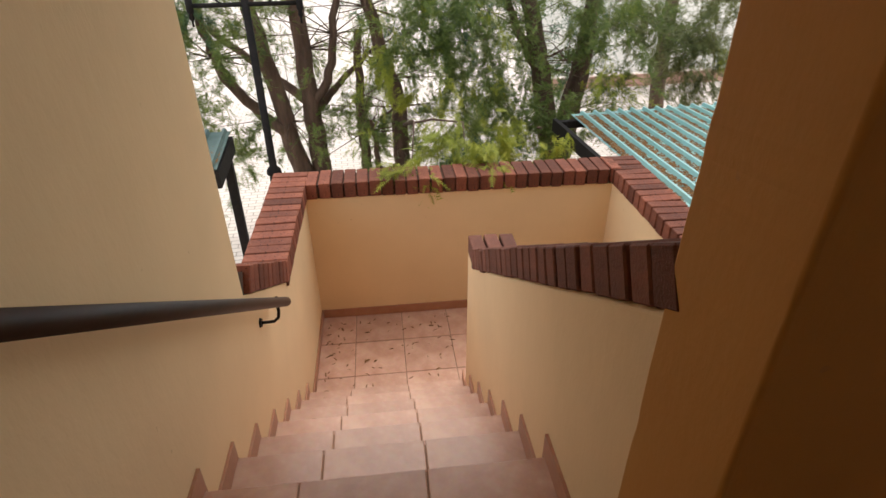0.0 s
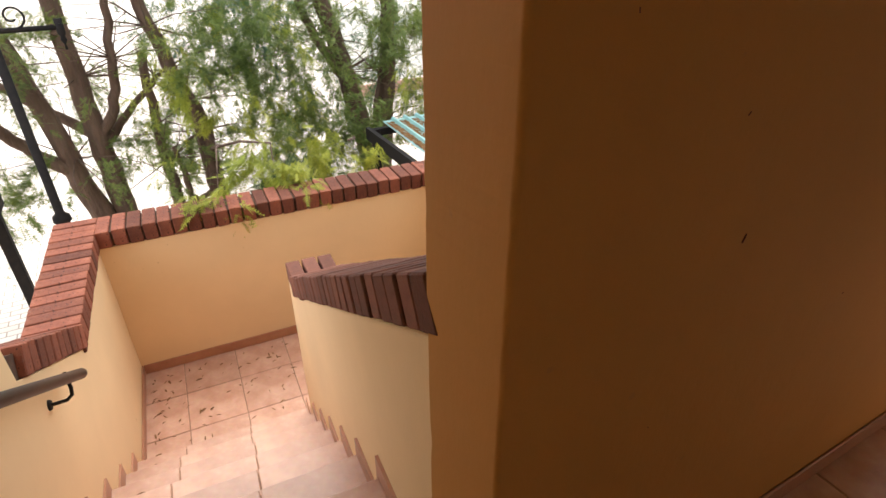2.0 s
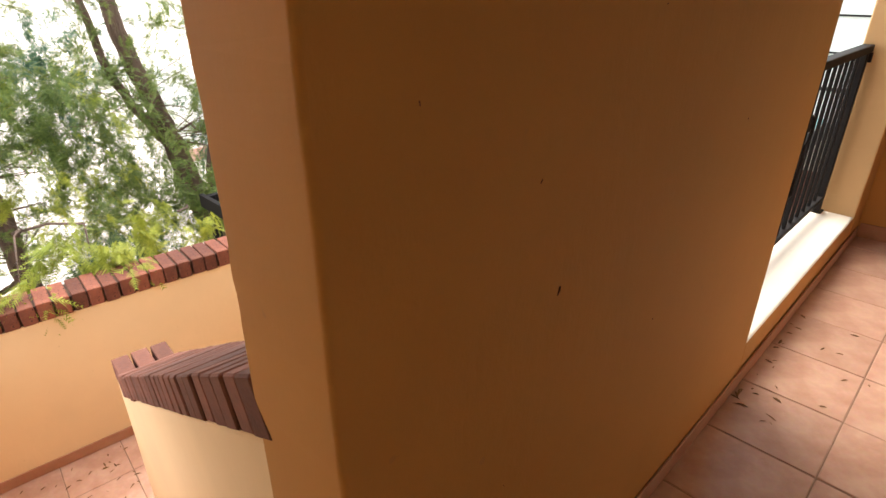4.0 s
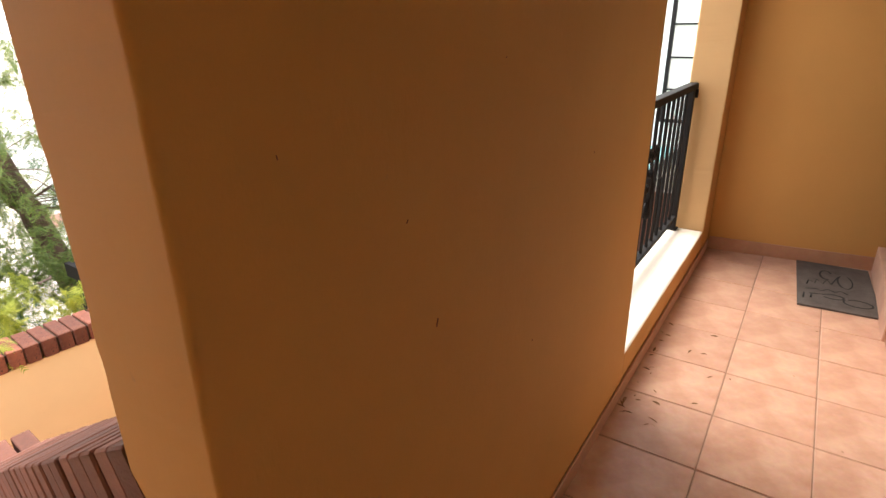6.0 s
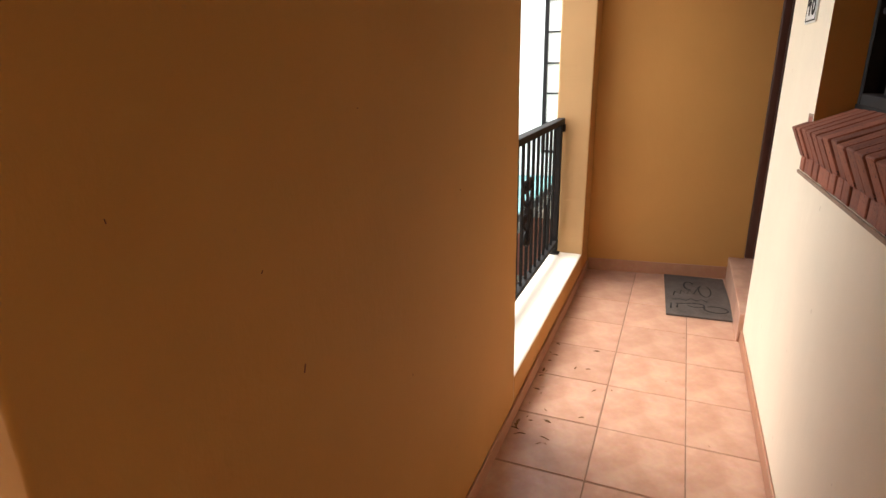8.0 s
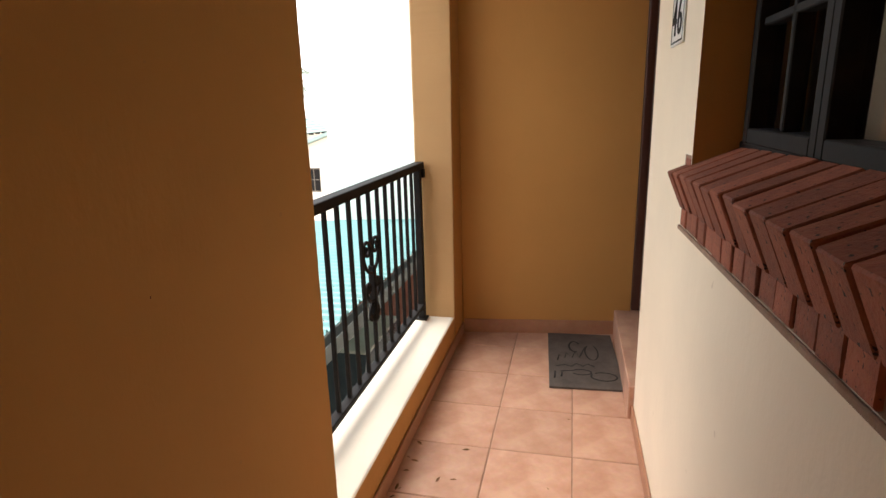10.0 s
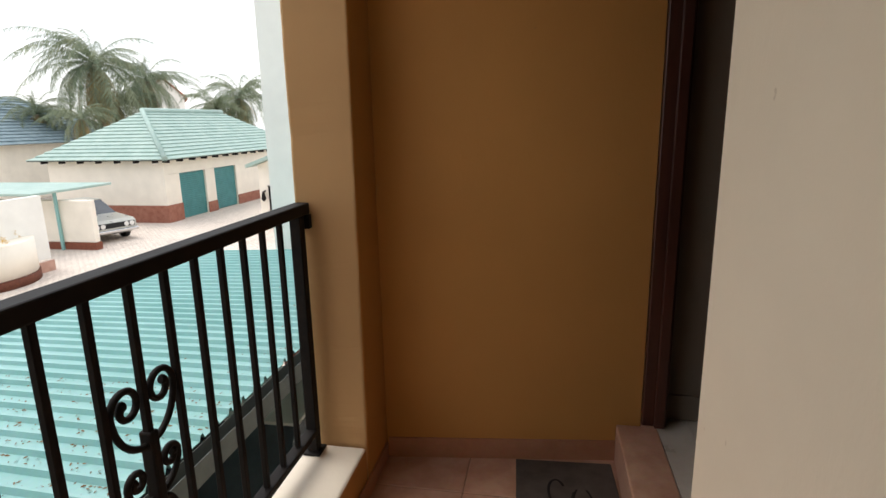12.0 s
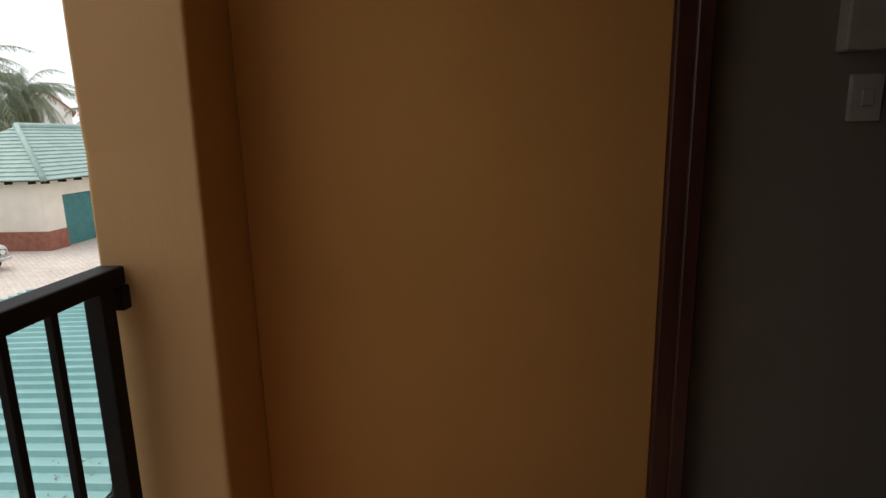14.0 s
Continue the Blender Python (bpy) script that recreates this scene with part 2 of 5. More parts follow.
def prism(profile, axis, a0, a1, m=I4, bevel=0.0, seg=2):
    """A closed outline swept along an axis: 'x' takes (y, z), 'y' takes (x, z), 'z' takes (x, y)."""
    bm = bmesh.new()
    put3 = {"x": lambda p, a: (a, p[0], p[1]), "y": lambda p, a: (p[0], a, p[1]), "z": lambda p, a: (p[0], p[1], a)}[axis]
    v0 = [bm.verts.new(m @ Vector(put3(p, a0))) for p in profile]
    v1 = [bm.verts.new(m @ Vector(put3(p, a1))) for p in profile]
    n = len(profile)
    bm.faces.new(v0)
    bm.faces.new(v1[::-1])
    for i in range(n):
        bm.faces.new((v0[i], v1[i], v1[(i + 1) % n], v0[(i + 1) % n]))
    bmesh.ops.recalc_face_normals(bm, faces=bm.faces[:])
    if bevel:
        bmesh.ops.bevel(bm, geom=bm.edges[:], offset=bevel, segments=seg, affect="EDGES", profile=0.5)
    return bm


def hand_plastered(x0, x1, y0, y1, z0, z1, r, amp, seed):
    """An upright wall piece whose rounded corners wander slightly, as trowelled plaster does."""
    rg = np.random.default_rng(seed)
    n = int((z1 - z0) / 0.022)
    bm, rings = bmesh.new(), []
    off = sum(np.apply_along_axis(lambda o: np.convolve(np.pad(o, w, mode="edge"), np.ones(2 * w + 1) / (2 * w + 1) ** 0.5, "valid"), 1, rg.normal(size=(4, n + 1))) for w in (1, 4, 12)) / 3
    for i in range(n + 1):
        z, ring = z0 + (z1 - z0) * i / n, []
        for c, (cx, cy, a0) in enumerate(((x1, y1, 0), (x0, y1, 90), (x0, y0, 180), (x1, y0, 270))):
            rr = r * (1 + 0.25 * off[c][i])
            ox = cx - math.copysign(rr, cx - (x0 + x1) / 2) - math.copysign(max(0, amp * off[c][i]), cx - (x0 + x1) / 2)
            oy = cy - math.copysign(rr, cy - (y0 + y1) / 2)
            for k in range(5):
                a = radians(a0 + 22.5 * k)
                ring.append(bm.verts.new((ox + rr * math.cos(a), oy + rr * math.sin(a), z)))
        rings.append(ring)
    for q0, q1 in zip(rings, rings[1:]):
        for k in range(20):
            f = bm.faces.new((q0[k], q0[(k + 1) % 20], q1[(k + 1) % 20], q1[k]))
            f.smooth = k % 5 != 4
    bm.faces.new(rings[0][::-1])
    bm.faces.new(rings[-1])
    return bm


def tube(bm, pts, radii, sides=10, cap=True):
    """A round bar of changing radius along points."""
    pts = [Vector(p) for p in pts]
    if not hasattr(radii, "__len__"):
        radii = [radii] * len(pts)
    ref = Vector((0, 0, 1))
    rings, last = [], None
    for i, p in enumerate(pts):
        d = (pts[min(i + 1, len(pts) - 1)] - pts[max(i - 1, 0)]).normalized()
        if last is None:
            a = d.cross(ref if abs(d.z) < 0.9 else Vector((1, 0, 0))).normalized()
        else:
            a = (last - d * last.dot(d)).normalized()
        last = a
        b = d.cross(a)
        rings.append([bm.verts.new(p + radii[i] * (math.cos(2 * math.pi * k / sides) * a + math.sin(2 * math.pi * k / sides) * b)) for k in range(sides)])
    for r0, r1 in zip(rings, rings[1:]):
        for k in range(sides):
            f = bm.faces.new((r0[k], r0[(k + 1) % sides], r1[(k + 1) % sides], r1[k]))
            f.smooth = True
    if cap:
        bm.faces.new(rings[0][::-1])
        bm.faces.new(rings[-1])
    return bm


def mesh_of(bm, name, material):
    bmesh.ops.recalc_face_normals(bm, faces=bm.faces[:])
    me = bpy.data.meshes.new(name)
    bm.to_mesh(me)
    bm.free()
    me.materials.append(material)
    return me


def part(name, bm, material, parent=None, label=""):
    ob = new(name, mesh_of(bm, name, material))
    if parent:
        ob.parent = parent
    if label:
        ob["label"] = label
    return ob


def thing(name, label, category, at=(0, 0, 0), group="", kind=""):
    ob = new(name)
    ob.location = at
    return tagged(ob, label, category, group, kind)


def at_world(ob, parent):
    """Parent ob to a thing without moving it from its place in the world."""
    ob.parent = parent
    ob.matrix_parent_inverse = Matrix.Translation(parent.location).inverted()
    return ob


def wpart(name, bm, material, parent, label=""):
    return at_world(part(name, bm, material, None, label), parent)


def structure(name, bm, material, label, category):
    return tagged(part(name, bm, material), label, category, kind="structure")


# ---- gallery: walls, floor, ceiling ----
TOP = 2.6
WALL_R, WALL_L = -0.245, 0.69


def end_x(y):
    """The end wall stands a little askew to the gallery."""
    return 4.348 - 0.118 * y


floor = structure("floor", boxes((-1.0, 4.45, -0.5, 0.88, -0.2, -0.003)), GROUT, "terracotta tiled gallery floor with dark joints", "floor")
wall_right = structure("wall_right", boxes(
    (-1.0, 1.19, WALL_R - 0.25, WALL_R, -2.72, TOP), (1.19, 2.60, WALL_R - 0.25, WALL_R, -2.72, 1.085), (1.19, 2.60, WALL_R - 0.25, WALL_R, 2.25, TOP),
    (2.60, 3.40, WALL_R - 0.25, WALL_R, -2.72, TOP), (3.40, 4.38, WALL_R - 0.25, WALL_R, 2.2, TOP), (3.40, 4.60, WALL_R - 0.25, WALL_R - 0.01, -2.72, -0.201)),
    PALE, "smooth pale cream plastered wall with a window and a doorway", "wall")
wall_right.data.materials.append(OCHRE)      # the window jamb's shadow is put into its colour by the darker ochre
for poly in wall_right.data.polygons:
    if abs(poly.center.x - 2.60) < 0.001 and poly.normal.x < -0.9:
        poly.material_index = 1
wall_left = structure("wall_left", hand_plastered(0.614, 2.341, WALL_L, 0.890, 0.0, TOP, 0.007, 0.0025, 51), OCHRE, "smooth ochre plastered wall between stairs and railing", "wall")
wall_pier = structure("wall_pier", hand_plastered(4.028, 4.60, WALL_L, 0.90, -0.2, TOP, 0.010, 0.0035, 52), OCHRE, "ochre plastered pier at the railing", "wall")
# unseen lintel, added at a height that limits daylight in the gallery
wall_lintel = structure("wall_lintel", boxes((2.345, 4.02, WALL_L + 0.004, 0.88, 2.34, TOP)), OCHRE, "unseen ochre lintel limiting the daylight over the railing opening", "wall")
# unseen beam, added to hold stairwell daylight back from the gallery
stair_shade_beam = structure("stair_shade_beam", boxes((-0.36, 0.612, WALL_L + 0.004, 0.88, 1.98, TOP)), OCHRE, "unseen ochre beam added over the stair head to cut daylight", "beam")
for v in wall_pier.data.vertices:        # its open edge leans slightly out of plumb
    if v.co.x < 4.3 and v.co.y < 0.8:
        v.co.x += 0.02 * (v.co.z - 0.2)
for piece in (wall_left, wall_pier):      # daylight on the outer faces and the pier's reveal is put into a paler tan
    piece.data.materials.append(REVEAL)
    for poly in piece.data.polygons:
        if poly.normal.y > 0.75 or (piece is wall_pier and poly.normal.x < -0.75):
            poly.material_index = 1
kerb_sill = structure("railing_sill", boxes((2.345, 4.022, WALL_L + 0.002, 0.945, -0.2, 0.19), bevel=0.012, seg=3), CREAM, "cream painted low sill under the railing", "sill")
kerb_sill.data.materials.append(OCHRE)      # its inner face belongs to the ochre wall
for poly in kerb_sill.data.polygons:
    if poly.normal.y < -0.8:
        poly.material_index = 1
wall_below = structure("wall_below", boxes((2.0, 10.0, 0.70, 0.86, GROUND, -0.2)), OUTER, "cream plastered outer wall below the gallery", "wall")
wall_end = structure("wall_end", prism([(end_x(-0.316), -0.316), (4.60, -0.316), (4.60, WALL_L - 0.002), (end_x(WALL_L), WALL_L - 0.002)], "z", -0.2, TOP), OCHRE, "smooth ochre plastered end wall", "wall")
ceiling = structure("ceiling", boxes((-1.2, 4.6, -3.6, 0.95, TOP, TOP + 0.15)), CEILWHITE, "plain cream painted gallery ceiling", "ceiling")

# slab out of view, added to keep sun and sky off the upper steps
stair_shade_slab = structure("shade_slab_over_stairs", boxes((-0.60, 1.98, 0.885, 2.72, 1.98, 2.14)), OCHRE, "unseen plain slab added to shade the upper flight of stairs", "ceiling")
roof = structure("roof", prism([(0.96, TOP + 0.16), (0.96, TOP + 0.26), (-4.0, TOP + 2.6), (-9.6, TOP + 0.30), (-9.6, TOP + 0.16)], "x", -3.0, 10.0), ROOFTILE, "green tiled roof over the flats", "roof")

# ---- staircase walls, in the staircase's own frame ----
U0, U1, U2, U3, V1 = -0.37, 0.56, 0.78, 1.75, 3.76      # left face, inner wall's faces, right face, far face
LAND = -1.32
P_TOP = -0.33
KINK = 2.78                              # where the coping turns from sloping to level
slope = 0.60
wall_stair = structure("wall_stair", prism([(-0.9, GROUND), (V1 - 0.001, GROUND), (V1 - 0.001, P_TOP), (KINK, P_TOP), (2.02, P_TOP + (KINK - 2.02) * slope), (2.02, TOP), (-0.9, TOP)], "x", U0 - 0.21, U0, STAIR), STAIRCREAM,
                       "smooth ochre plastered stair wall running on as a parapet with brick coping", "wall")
wall_behind = structure("wall_behind", boxes((-1.15, -0.9, -0.6, 0.2, -0.2, TOP)), OCHRE, "ochre plastered wall closing the gallery", "wall")
parapet_left = wall_stair
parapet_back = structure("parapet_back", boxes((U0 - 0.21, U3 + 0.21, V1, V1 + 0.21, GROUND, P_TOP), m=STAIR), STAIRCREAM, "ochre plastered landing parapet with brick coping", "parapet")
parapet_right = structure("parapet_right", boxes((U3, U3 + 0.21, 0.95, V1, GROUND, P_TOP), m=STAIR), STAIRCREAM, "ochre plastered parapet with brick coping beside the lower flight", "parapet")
SP0, SP1 = (0.92, 0.80), 2.55
spine_low = SP0[1] - (SP1 - SP0[0]) * slope
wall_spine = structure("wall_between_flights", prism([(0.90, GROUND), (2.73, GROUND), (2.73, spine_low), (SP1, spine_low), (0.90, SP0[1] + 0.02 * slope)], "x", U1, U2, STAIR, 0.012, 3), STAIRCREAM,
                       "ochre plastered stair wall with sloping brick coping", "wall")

# ---- stairs ----
RISE, GOING, V0, STEPS = 1.32 / 7, 0.245, 1.317, 7
stairs = thing("stairs", "terracotta tiled stairs with stepped tile skirting", "stairs", kind="structure")
prof = [(0.80, -0.003)]
for k in range(STEPS):
    v = V0 + GOING * k
    prof += [(v - 0.01, -0.003 - RISE * k), (v - 0.01, -0.003 - RISE * (k + 1))]
prof += [(V0 + GOING * STEPS - 0.1, -0.003 - RISE * STEPS), (V0 + GOING * STEPS - 0.1, -1.6), (0.80, -0.3)]
wpart("body", prism(prof, "x", U0 + 0.002, U1 - 0.002, STAIR), GROUT, stairs)
landing = structure("landing", boxes((U0 + 0.001, U3 - 0.001, V0 + GOING * (STEPS - 1) + 0.1, V1 - 0.001, LAND - 0.2, LAND - 0.003), m=STAIR), GROUT, "terracotta tiled stair landing strewn with dry leaves", "landing")
lower = thing("lower_flight", "terracotta tiled lower flight of stairs", "stairs", kind="structure")
prof = [(2.75, LAND - 0.2), (2.75, LAND - 0.004)]
for k in range(8):
    prof += [(2.70 - 0.25 * k, LAND - 0.004 - 0.175 * k), (2.70 - 0.25 * k, LAND - 0.004 - 0.175 * (k + 1))]
prof += [(0.70, GROUND), (2.3, GROUND)]
wpart("body", prism(prof, "x", U2 + 0.002, U3 - 0.002, STAIR), TILE, lower)

# ---- railing ----
def spiral(cx, cz, r0, r1, a0, a1, y, n=26):
    return [(cx + (r0 + (r1 - r0) * i / n) * math.cos(radians(a0 + (a1 - a0) * i / n)), y, cz + (r0 + (r1 - r0) * i / n) * math.sin(radians(a0 + (a1 - a0) * i / n))) for i in range(n + 1)]


RAIL_Y = 0.87
railing = thing("railing", "black painted steel railing with a scrolled ornament on a cream sill", "railing", (3.18, RAIL_Y, 0.19))
wpart("handrail", boxes((2.345, 4.022, RAIL_Y - 0.026, RAIL_Y + 0.026, 1.048, 1.086), bevel=0.005, seg=2), BLACK, railing)
wpart("bottom_rail", boxes((2.345, 3.99, RAIL_Y - 0.02, RAIL_Y + 0.02, 0.262, 0.286), bevel=0.004, seg=2), BLACK, railing)
for x in (3.972, 2.375):
    wpart("post", boxes((x - 0.019, x + 0.019, RAIL_Y - 0.019, RAIL_Y + 0.019, 0.20, 1.047), bevel=0.004, seg=2), BLACK, railing)
    wpart("foot_plate", boxes((x - 0.035, x + 0.035, RAIL_Y - 0.032, RAIL_Y + 0.032, 0.191, 0.200), bevel=0.002), BLACK, railing)
wpart("end_plate", boxes((3.998, 4.023, RAIL_Y - 0.030, RAIL_Y + 0.022, 1.0, 1.0475), bevel=0.002), BLACK, railing)
bar = mesh_of(boxes((-0.008, 0.008, -0.008, 0.008, 0.287, 1.047), bevel=0.002), "baluster", BLACK)
for k in range(14):
    b = new("baluster", bar)
    b.location = (2.449 + 0.1075 * k, RAIL_Y, 0)
    at_world(b, railing)
OX = 2.449 + 0.1075 * 7
orn = part("scroll_ornament", boxes((OX - 0.012, OX + 0.012, RAIL_Y - 0.016, RAIL_Y + 0.016, 0.50, 0.73), bevel=0.005, seg=2), BLACK)
at_world(orn, railing)
for s in (1, -1):
    for cx, cz, r, zb in ((0.050, 0.805, 0.042, 0.700), (0.052, 0.640, 0.026, 0.575), (0.036, 0.505, 0.016, 0.565)):
        bm = bmesh.new()
        pts = [(OX + s * (0.004 + (cx + r - 0.004) * math.sin(radians(9 * i))), RAIL_Y, cz - (cz - zb) * math.cos(radians(9 * i))) for i in range(10)]
        pts += [(OX + s * (p[0]), p[1], p[2]) for p in spiral(cx, cz, r, r * 0.3, 0, 430, RAIL_Y)]
        rad = [0.0075] * (len(pts) - 6) + [0.008, 0.009, 0.010, 0.011, 0.011, 0.008]
        tube(bm, pts, rad, 8)
        wpart("scroll", bm, BLACK, railing)
bm = bmesh.new()
tube(bm, [(OX, RAIL_Y, 0.475), (OX, RAIL_Y, 0.495), (OX, RAIL_Y, 0.52), (OX, RAIL_Y, 0.545)], [0.010, 0.022, 0.018, 0.014], 10)
wpart("finial", bm, BLACK, railing)

# ---- handrail beside the stairs ----
def sp(u, v, z):
    return STAIR @ Vector((u, v, z))


hrail = thing("stair_handrail", "dark wooden round handrail on black steel brackets", "handrail", tuple(sp(-0.37, 2.15, -0.1)))
bm = bmesh.new()
RA, RB = sp(-0.292, -0.1, 1.584), sp(-0.292, 2.335, -0.135)
dirn = (RB - RA).normalized()
tube(bm, [RA, RB - dirn * 0.02, RB - dirn * 0.006, RB], [0.020, 0.0205, 0.018, 0.010], 20)
wpart("rail", bm, WOODRAIL, hrail)
for v, zc in ((2.15, -0.098), (0.75, 0.87)):
    bm = bmesh.new()
    tube(bm, [sp(-0.369, v, zc), sp(-0.350, v, zc), sp(-0.315, v + 0.005, zc - 0.002), sp(-0.297, v + 0.01, zc + 0.012), sp(-0.292, v + 0.012, zc + 0.04), sp(-0.292, v + 0.012, zc + 0.11)], 0.0065, 8)
    br = wpart("bracket", bm, BLACK, hrail)
    bm = bmesh.new()
    tube(bm, [sp(-0.370, v, zc), sp(-0.362, v, zc)], [0.02, 0.017], 14)
    wpart("rosette", bm, BLACK, hrail)

# ---- window in the gallery wall ----
WX0, WX1, WZ0, WZ1, WY = 1.19, 2.60, 1.222, 2.25, -0.387
window = thing("window_1", "dark painted steel casement window with small panes", "window", (1.90, WY, WZ0), kind="structure")
wf = wpart("window_frame", boxes((WX0, WX1, WY - 0.03, WY + 0.035, WZ0, WZ0 + 0.052), (WX0, WX1, WY - 0.03, WY + 0.03, WZ1 - 0.06, WZ1), (WX0, WX0 + 0.06, WY - 0.03, WY + 0.03, WZ0 + 0.05, WZ1 - 0.06), (WX1 - 0.050, WX1, WY - 0.03, WY + 0.03, WZ0 + 0.05, WZ1 - 0.06), bevel=0.004, seg=2), BLACK, window)
for x0, x1 in ((1.25, 1.687), (1.687, 2.124), (2.124, 2.55)):
    z0, z1 = WZ0 + 0.052, WZ1 - 0.06
    sash = wpart("sash", boxes((x0, x0 + 0.03, WY - 0.02, WY + 0.042, z0, z1), (x1 - 0.03, x1, WY - 0.02, WY + 0.042, z0, z1), (x0 + 0.03, x1 - 0.03, WY - 0.02, WY + 0.042, z0, z0 + 0.035), (x0 + 0.03, x1 - 0.03, WY - 0.02, WY + 0.042, z1 - 0.035, z1),
                                 ((x0 + x1) / 2 - 0.009, (x0 + x1) / 2 + 0.009, WY - 0.01, WY + 0.03, z0 + 0.035, z1 - 0.035), (x0 + 0.03, x1 - 0.03, WY - 0.01, WY + 0.03, z0 + 0.26, z0 + 0.278), (x0 + 0.03, x1 - 0.03, WY - 0.01, WY + 0.03, z0 + 0.55, z0 + 0.568), bevel=0.003), BLACK, window)
    pane = wpart("pane", boxes((x0 + 0.03, x1 - 0.03, WY - 0.002, WY + 0.002, z0 + 0.03, z1 - 0.03)), GLASS, window)
    pane.visible_shadow = False

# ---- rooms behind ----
room = structure("room_walls", boxes((0.3, 3.39, -3.6, -3.4, -0.2, TOP), (3.20, 3.35, -3.4, -0.5, -0.05, TOP), (4.45, 4.60, -3.4, -0.317, -0.05, TOP), (3.35, 4.60, -3.6, -3.4, -0.05, TOP), (0.2, 0.35, -3.4, -0.5, -0.05, TOP)), GREYWALL, "grey-beige interior walls with the room's dimness in their colour", "wall")
room_floor = structure("room_floor", boxes((0.3, 4.449, -3.5, -0.50, 0.0, 0.155), (3.40, 4.449, -0.499, -0.376, -0.2, 0.155)), FLOORTILE_IN, "pale tiled interior floor", "floor")
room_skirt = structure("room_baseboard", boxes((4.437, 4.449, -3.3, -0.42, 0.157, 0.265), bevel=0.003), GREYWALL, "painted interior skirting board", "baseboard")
# cloth added behind the panes, its brown stands in for their reflection
bm = bmesh.new()
n = 60
vs = []
for i in range(n + 1):
    x = 1.1 + 1.6 * i / n
    y = -0.53 + 0.006 * math.sin(i * 1.15) + 0.003 * math.sin(i * 2.9)
    vs.append((bm.verts.new((x, y, 1.1)), bm.verts.new((x, y, 2.3)), bm.verts.new((x, y - 0.006, 1.1)), bm.verts.new((x, y - 0.006, 2.3))))
for a, b in zip(vs, vs[1:]):
    bm.faces.new((a[0], b[0], b[1], a[1])).smooth = True
    bm.faces.new((a[2], a[3], b[3], b[2])).smooth = True
tagged(part("curtain", bm, REFLECTCLOTH), "brown gathered curtain added behind the panes for their reflection", "curtain")

# ---- doorway ----
door = thing("door_1", "red-brown wooden door frame of an open doorway with a tiled step", "door", (3.8, -0.34, 0.16), kind="structure")
wpart("frame", boxes((4.368, 4.449, -0.41, -0.3175, 0.161, 2.2), (3.402, 3.44, -0.41, -0.3175, 0.161, 2.2), (3.44, 4.368, -0.41, -0.3175, 2.14, 2.2), bevel=0.006, seg=2), DOORWOOD, door)
wpart("stop", boxes((4.352, 4.368, -0.40, -0.362, 0.161, 2.14), bevel=0.003), DOORWOOD, door)
leaf = wpart("leaf", boxes((3.36, 3.40, -1.20, -0.40, 0.17, 2.14), (3.40, 3.408, -1.10, -0.85, 0.35, 1.0), (3.40, 3.408, -0.75, -0.5, 0.35, 1.0), bevel=0.004), DOORWOOD, door, "open red-brown wooden door leaf")
step = structure("door_step", boxes((3.404, 4.372, -0.375, -0.222, -0.01, 0.158), (4.3725, 4.60, -0.375, -0.3165, -0.2, 0.158), bevel=0.006, seg=2), TILE, "terracotta tiled door step", "step")
for (y0, y1, z0, z1, lab) in ((-0.93, -0.735, 1.50, 1.70, "shade-greyed plastic intercom box"), (-0.857, -0.777, 1.333, 1.447, "shade-greyed plastic light switch")):
    sw = thing("wall_switch" if z0 < 1.4 else "intercom_box", lab + " on the interior wall", "switch" if z0 < 1.4 else "intercom", (4.45, (y0 + y1) / 2, z0))
    wpart("plate", boxes((4.436 - (0.03 if z0 > 1.4 else 0), 4.4495, y0, y1, z0, z1), bevel=0.004, seg=2), SWITCHPLATE, sw)
    wpart("button", boxes((4.430 - (0.03 if z0 > 1.4 else 0), 4.4355 - (0.03 if z0 > 1.4 else 0), (y0 + y1) / 2 - 0.015, (y0 + y1) / 2 + 0.015, (z0 + z1) / 2 - 0.02, (z0 + z1) / 2 + 0.02), bevel=0.002), SWITCHPLATE, sw)

# ---- house number ----
plate = thing("house_number", "white house number plate with a dark border on the ochre wall", "sign", (2.93, WALL_R, 1.62))
wpart("plate", boxes((2.835, 3.035, WALL_R + 0.001, WALL_R + 0.007, 1.537, 1.70), bevel=0.002), PLASTIC, plate)
wpart("border", boxes((2.842, 3.028, WALL_R + 0.0071, WALL_R + 0.008, 1.544, 1.549), (2.842, 3.028, WALL_R + 0.0071, WALL_R + 0.008, 1.688, 1.693), (2.842, 2.847, WALL_R + 0.0071, WALL_R + 0.008, 1.549, 1.688), (3.023, 3.028, WALL_R + 0.0071, WALL_R + 0.008, 1.549, 1.688)), BLACK, plate)
for ch, x in (("4", 2.98), ("6", 2.895)):
    cu = bpy.data.curves.new("digit", "FONT")
    cu.body, cu.size, cu.extrude, cu.align_x = ch, 0.15, 0.001, "CENTER"
    cu.materials.append(BLACK)
    d = new("digit", cu)
    d.matrix_world = pose(x, WALL_R + 0.0085, 1.565, 90, 0, 180)
    at_world(d, plate)

# ---- door mat ----
door_mat = thing("door_mat", "worn grey doormat with black script on the tiled floor", "doormat", (3.96, -0.035, 0.0))
door_mat.rotation_euler = (0, 0, radians(3))
bm = boxes((3.632, 4.312, -0.222, 0.148, 0.0005, 0.013), bevel=0.004, seg=2)
wpart("mat", bm, RUBBER, door_mat)


def stroke(pts, r=0.0045):
    bm = bmesh.new()
    tube(bm, [(x, y, 0.0135) for x, y in pts], r, 6)
    bmesh.ops.scale(bm, vec=(1, 1, 0.25), space=Matrix.Translation((0, 0, -0.0135)), verts=bm.verts[:])
    wpart("script_stroke", bm, MATPRINT, door_mat)


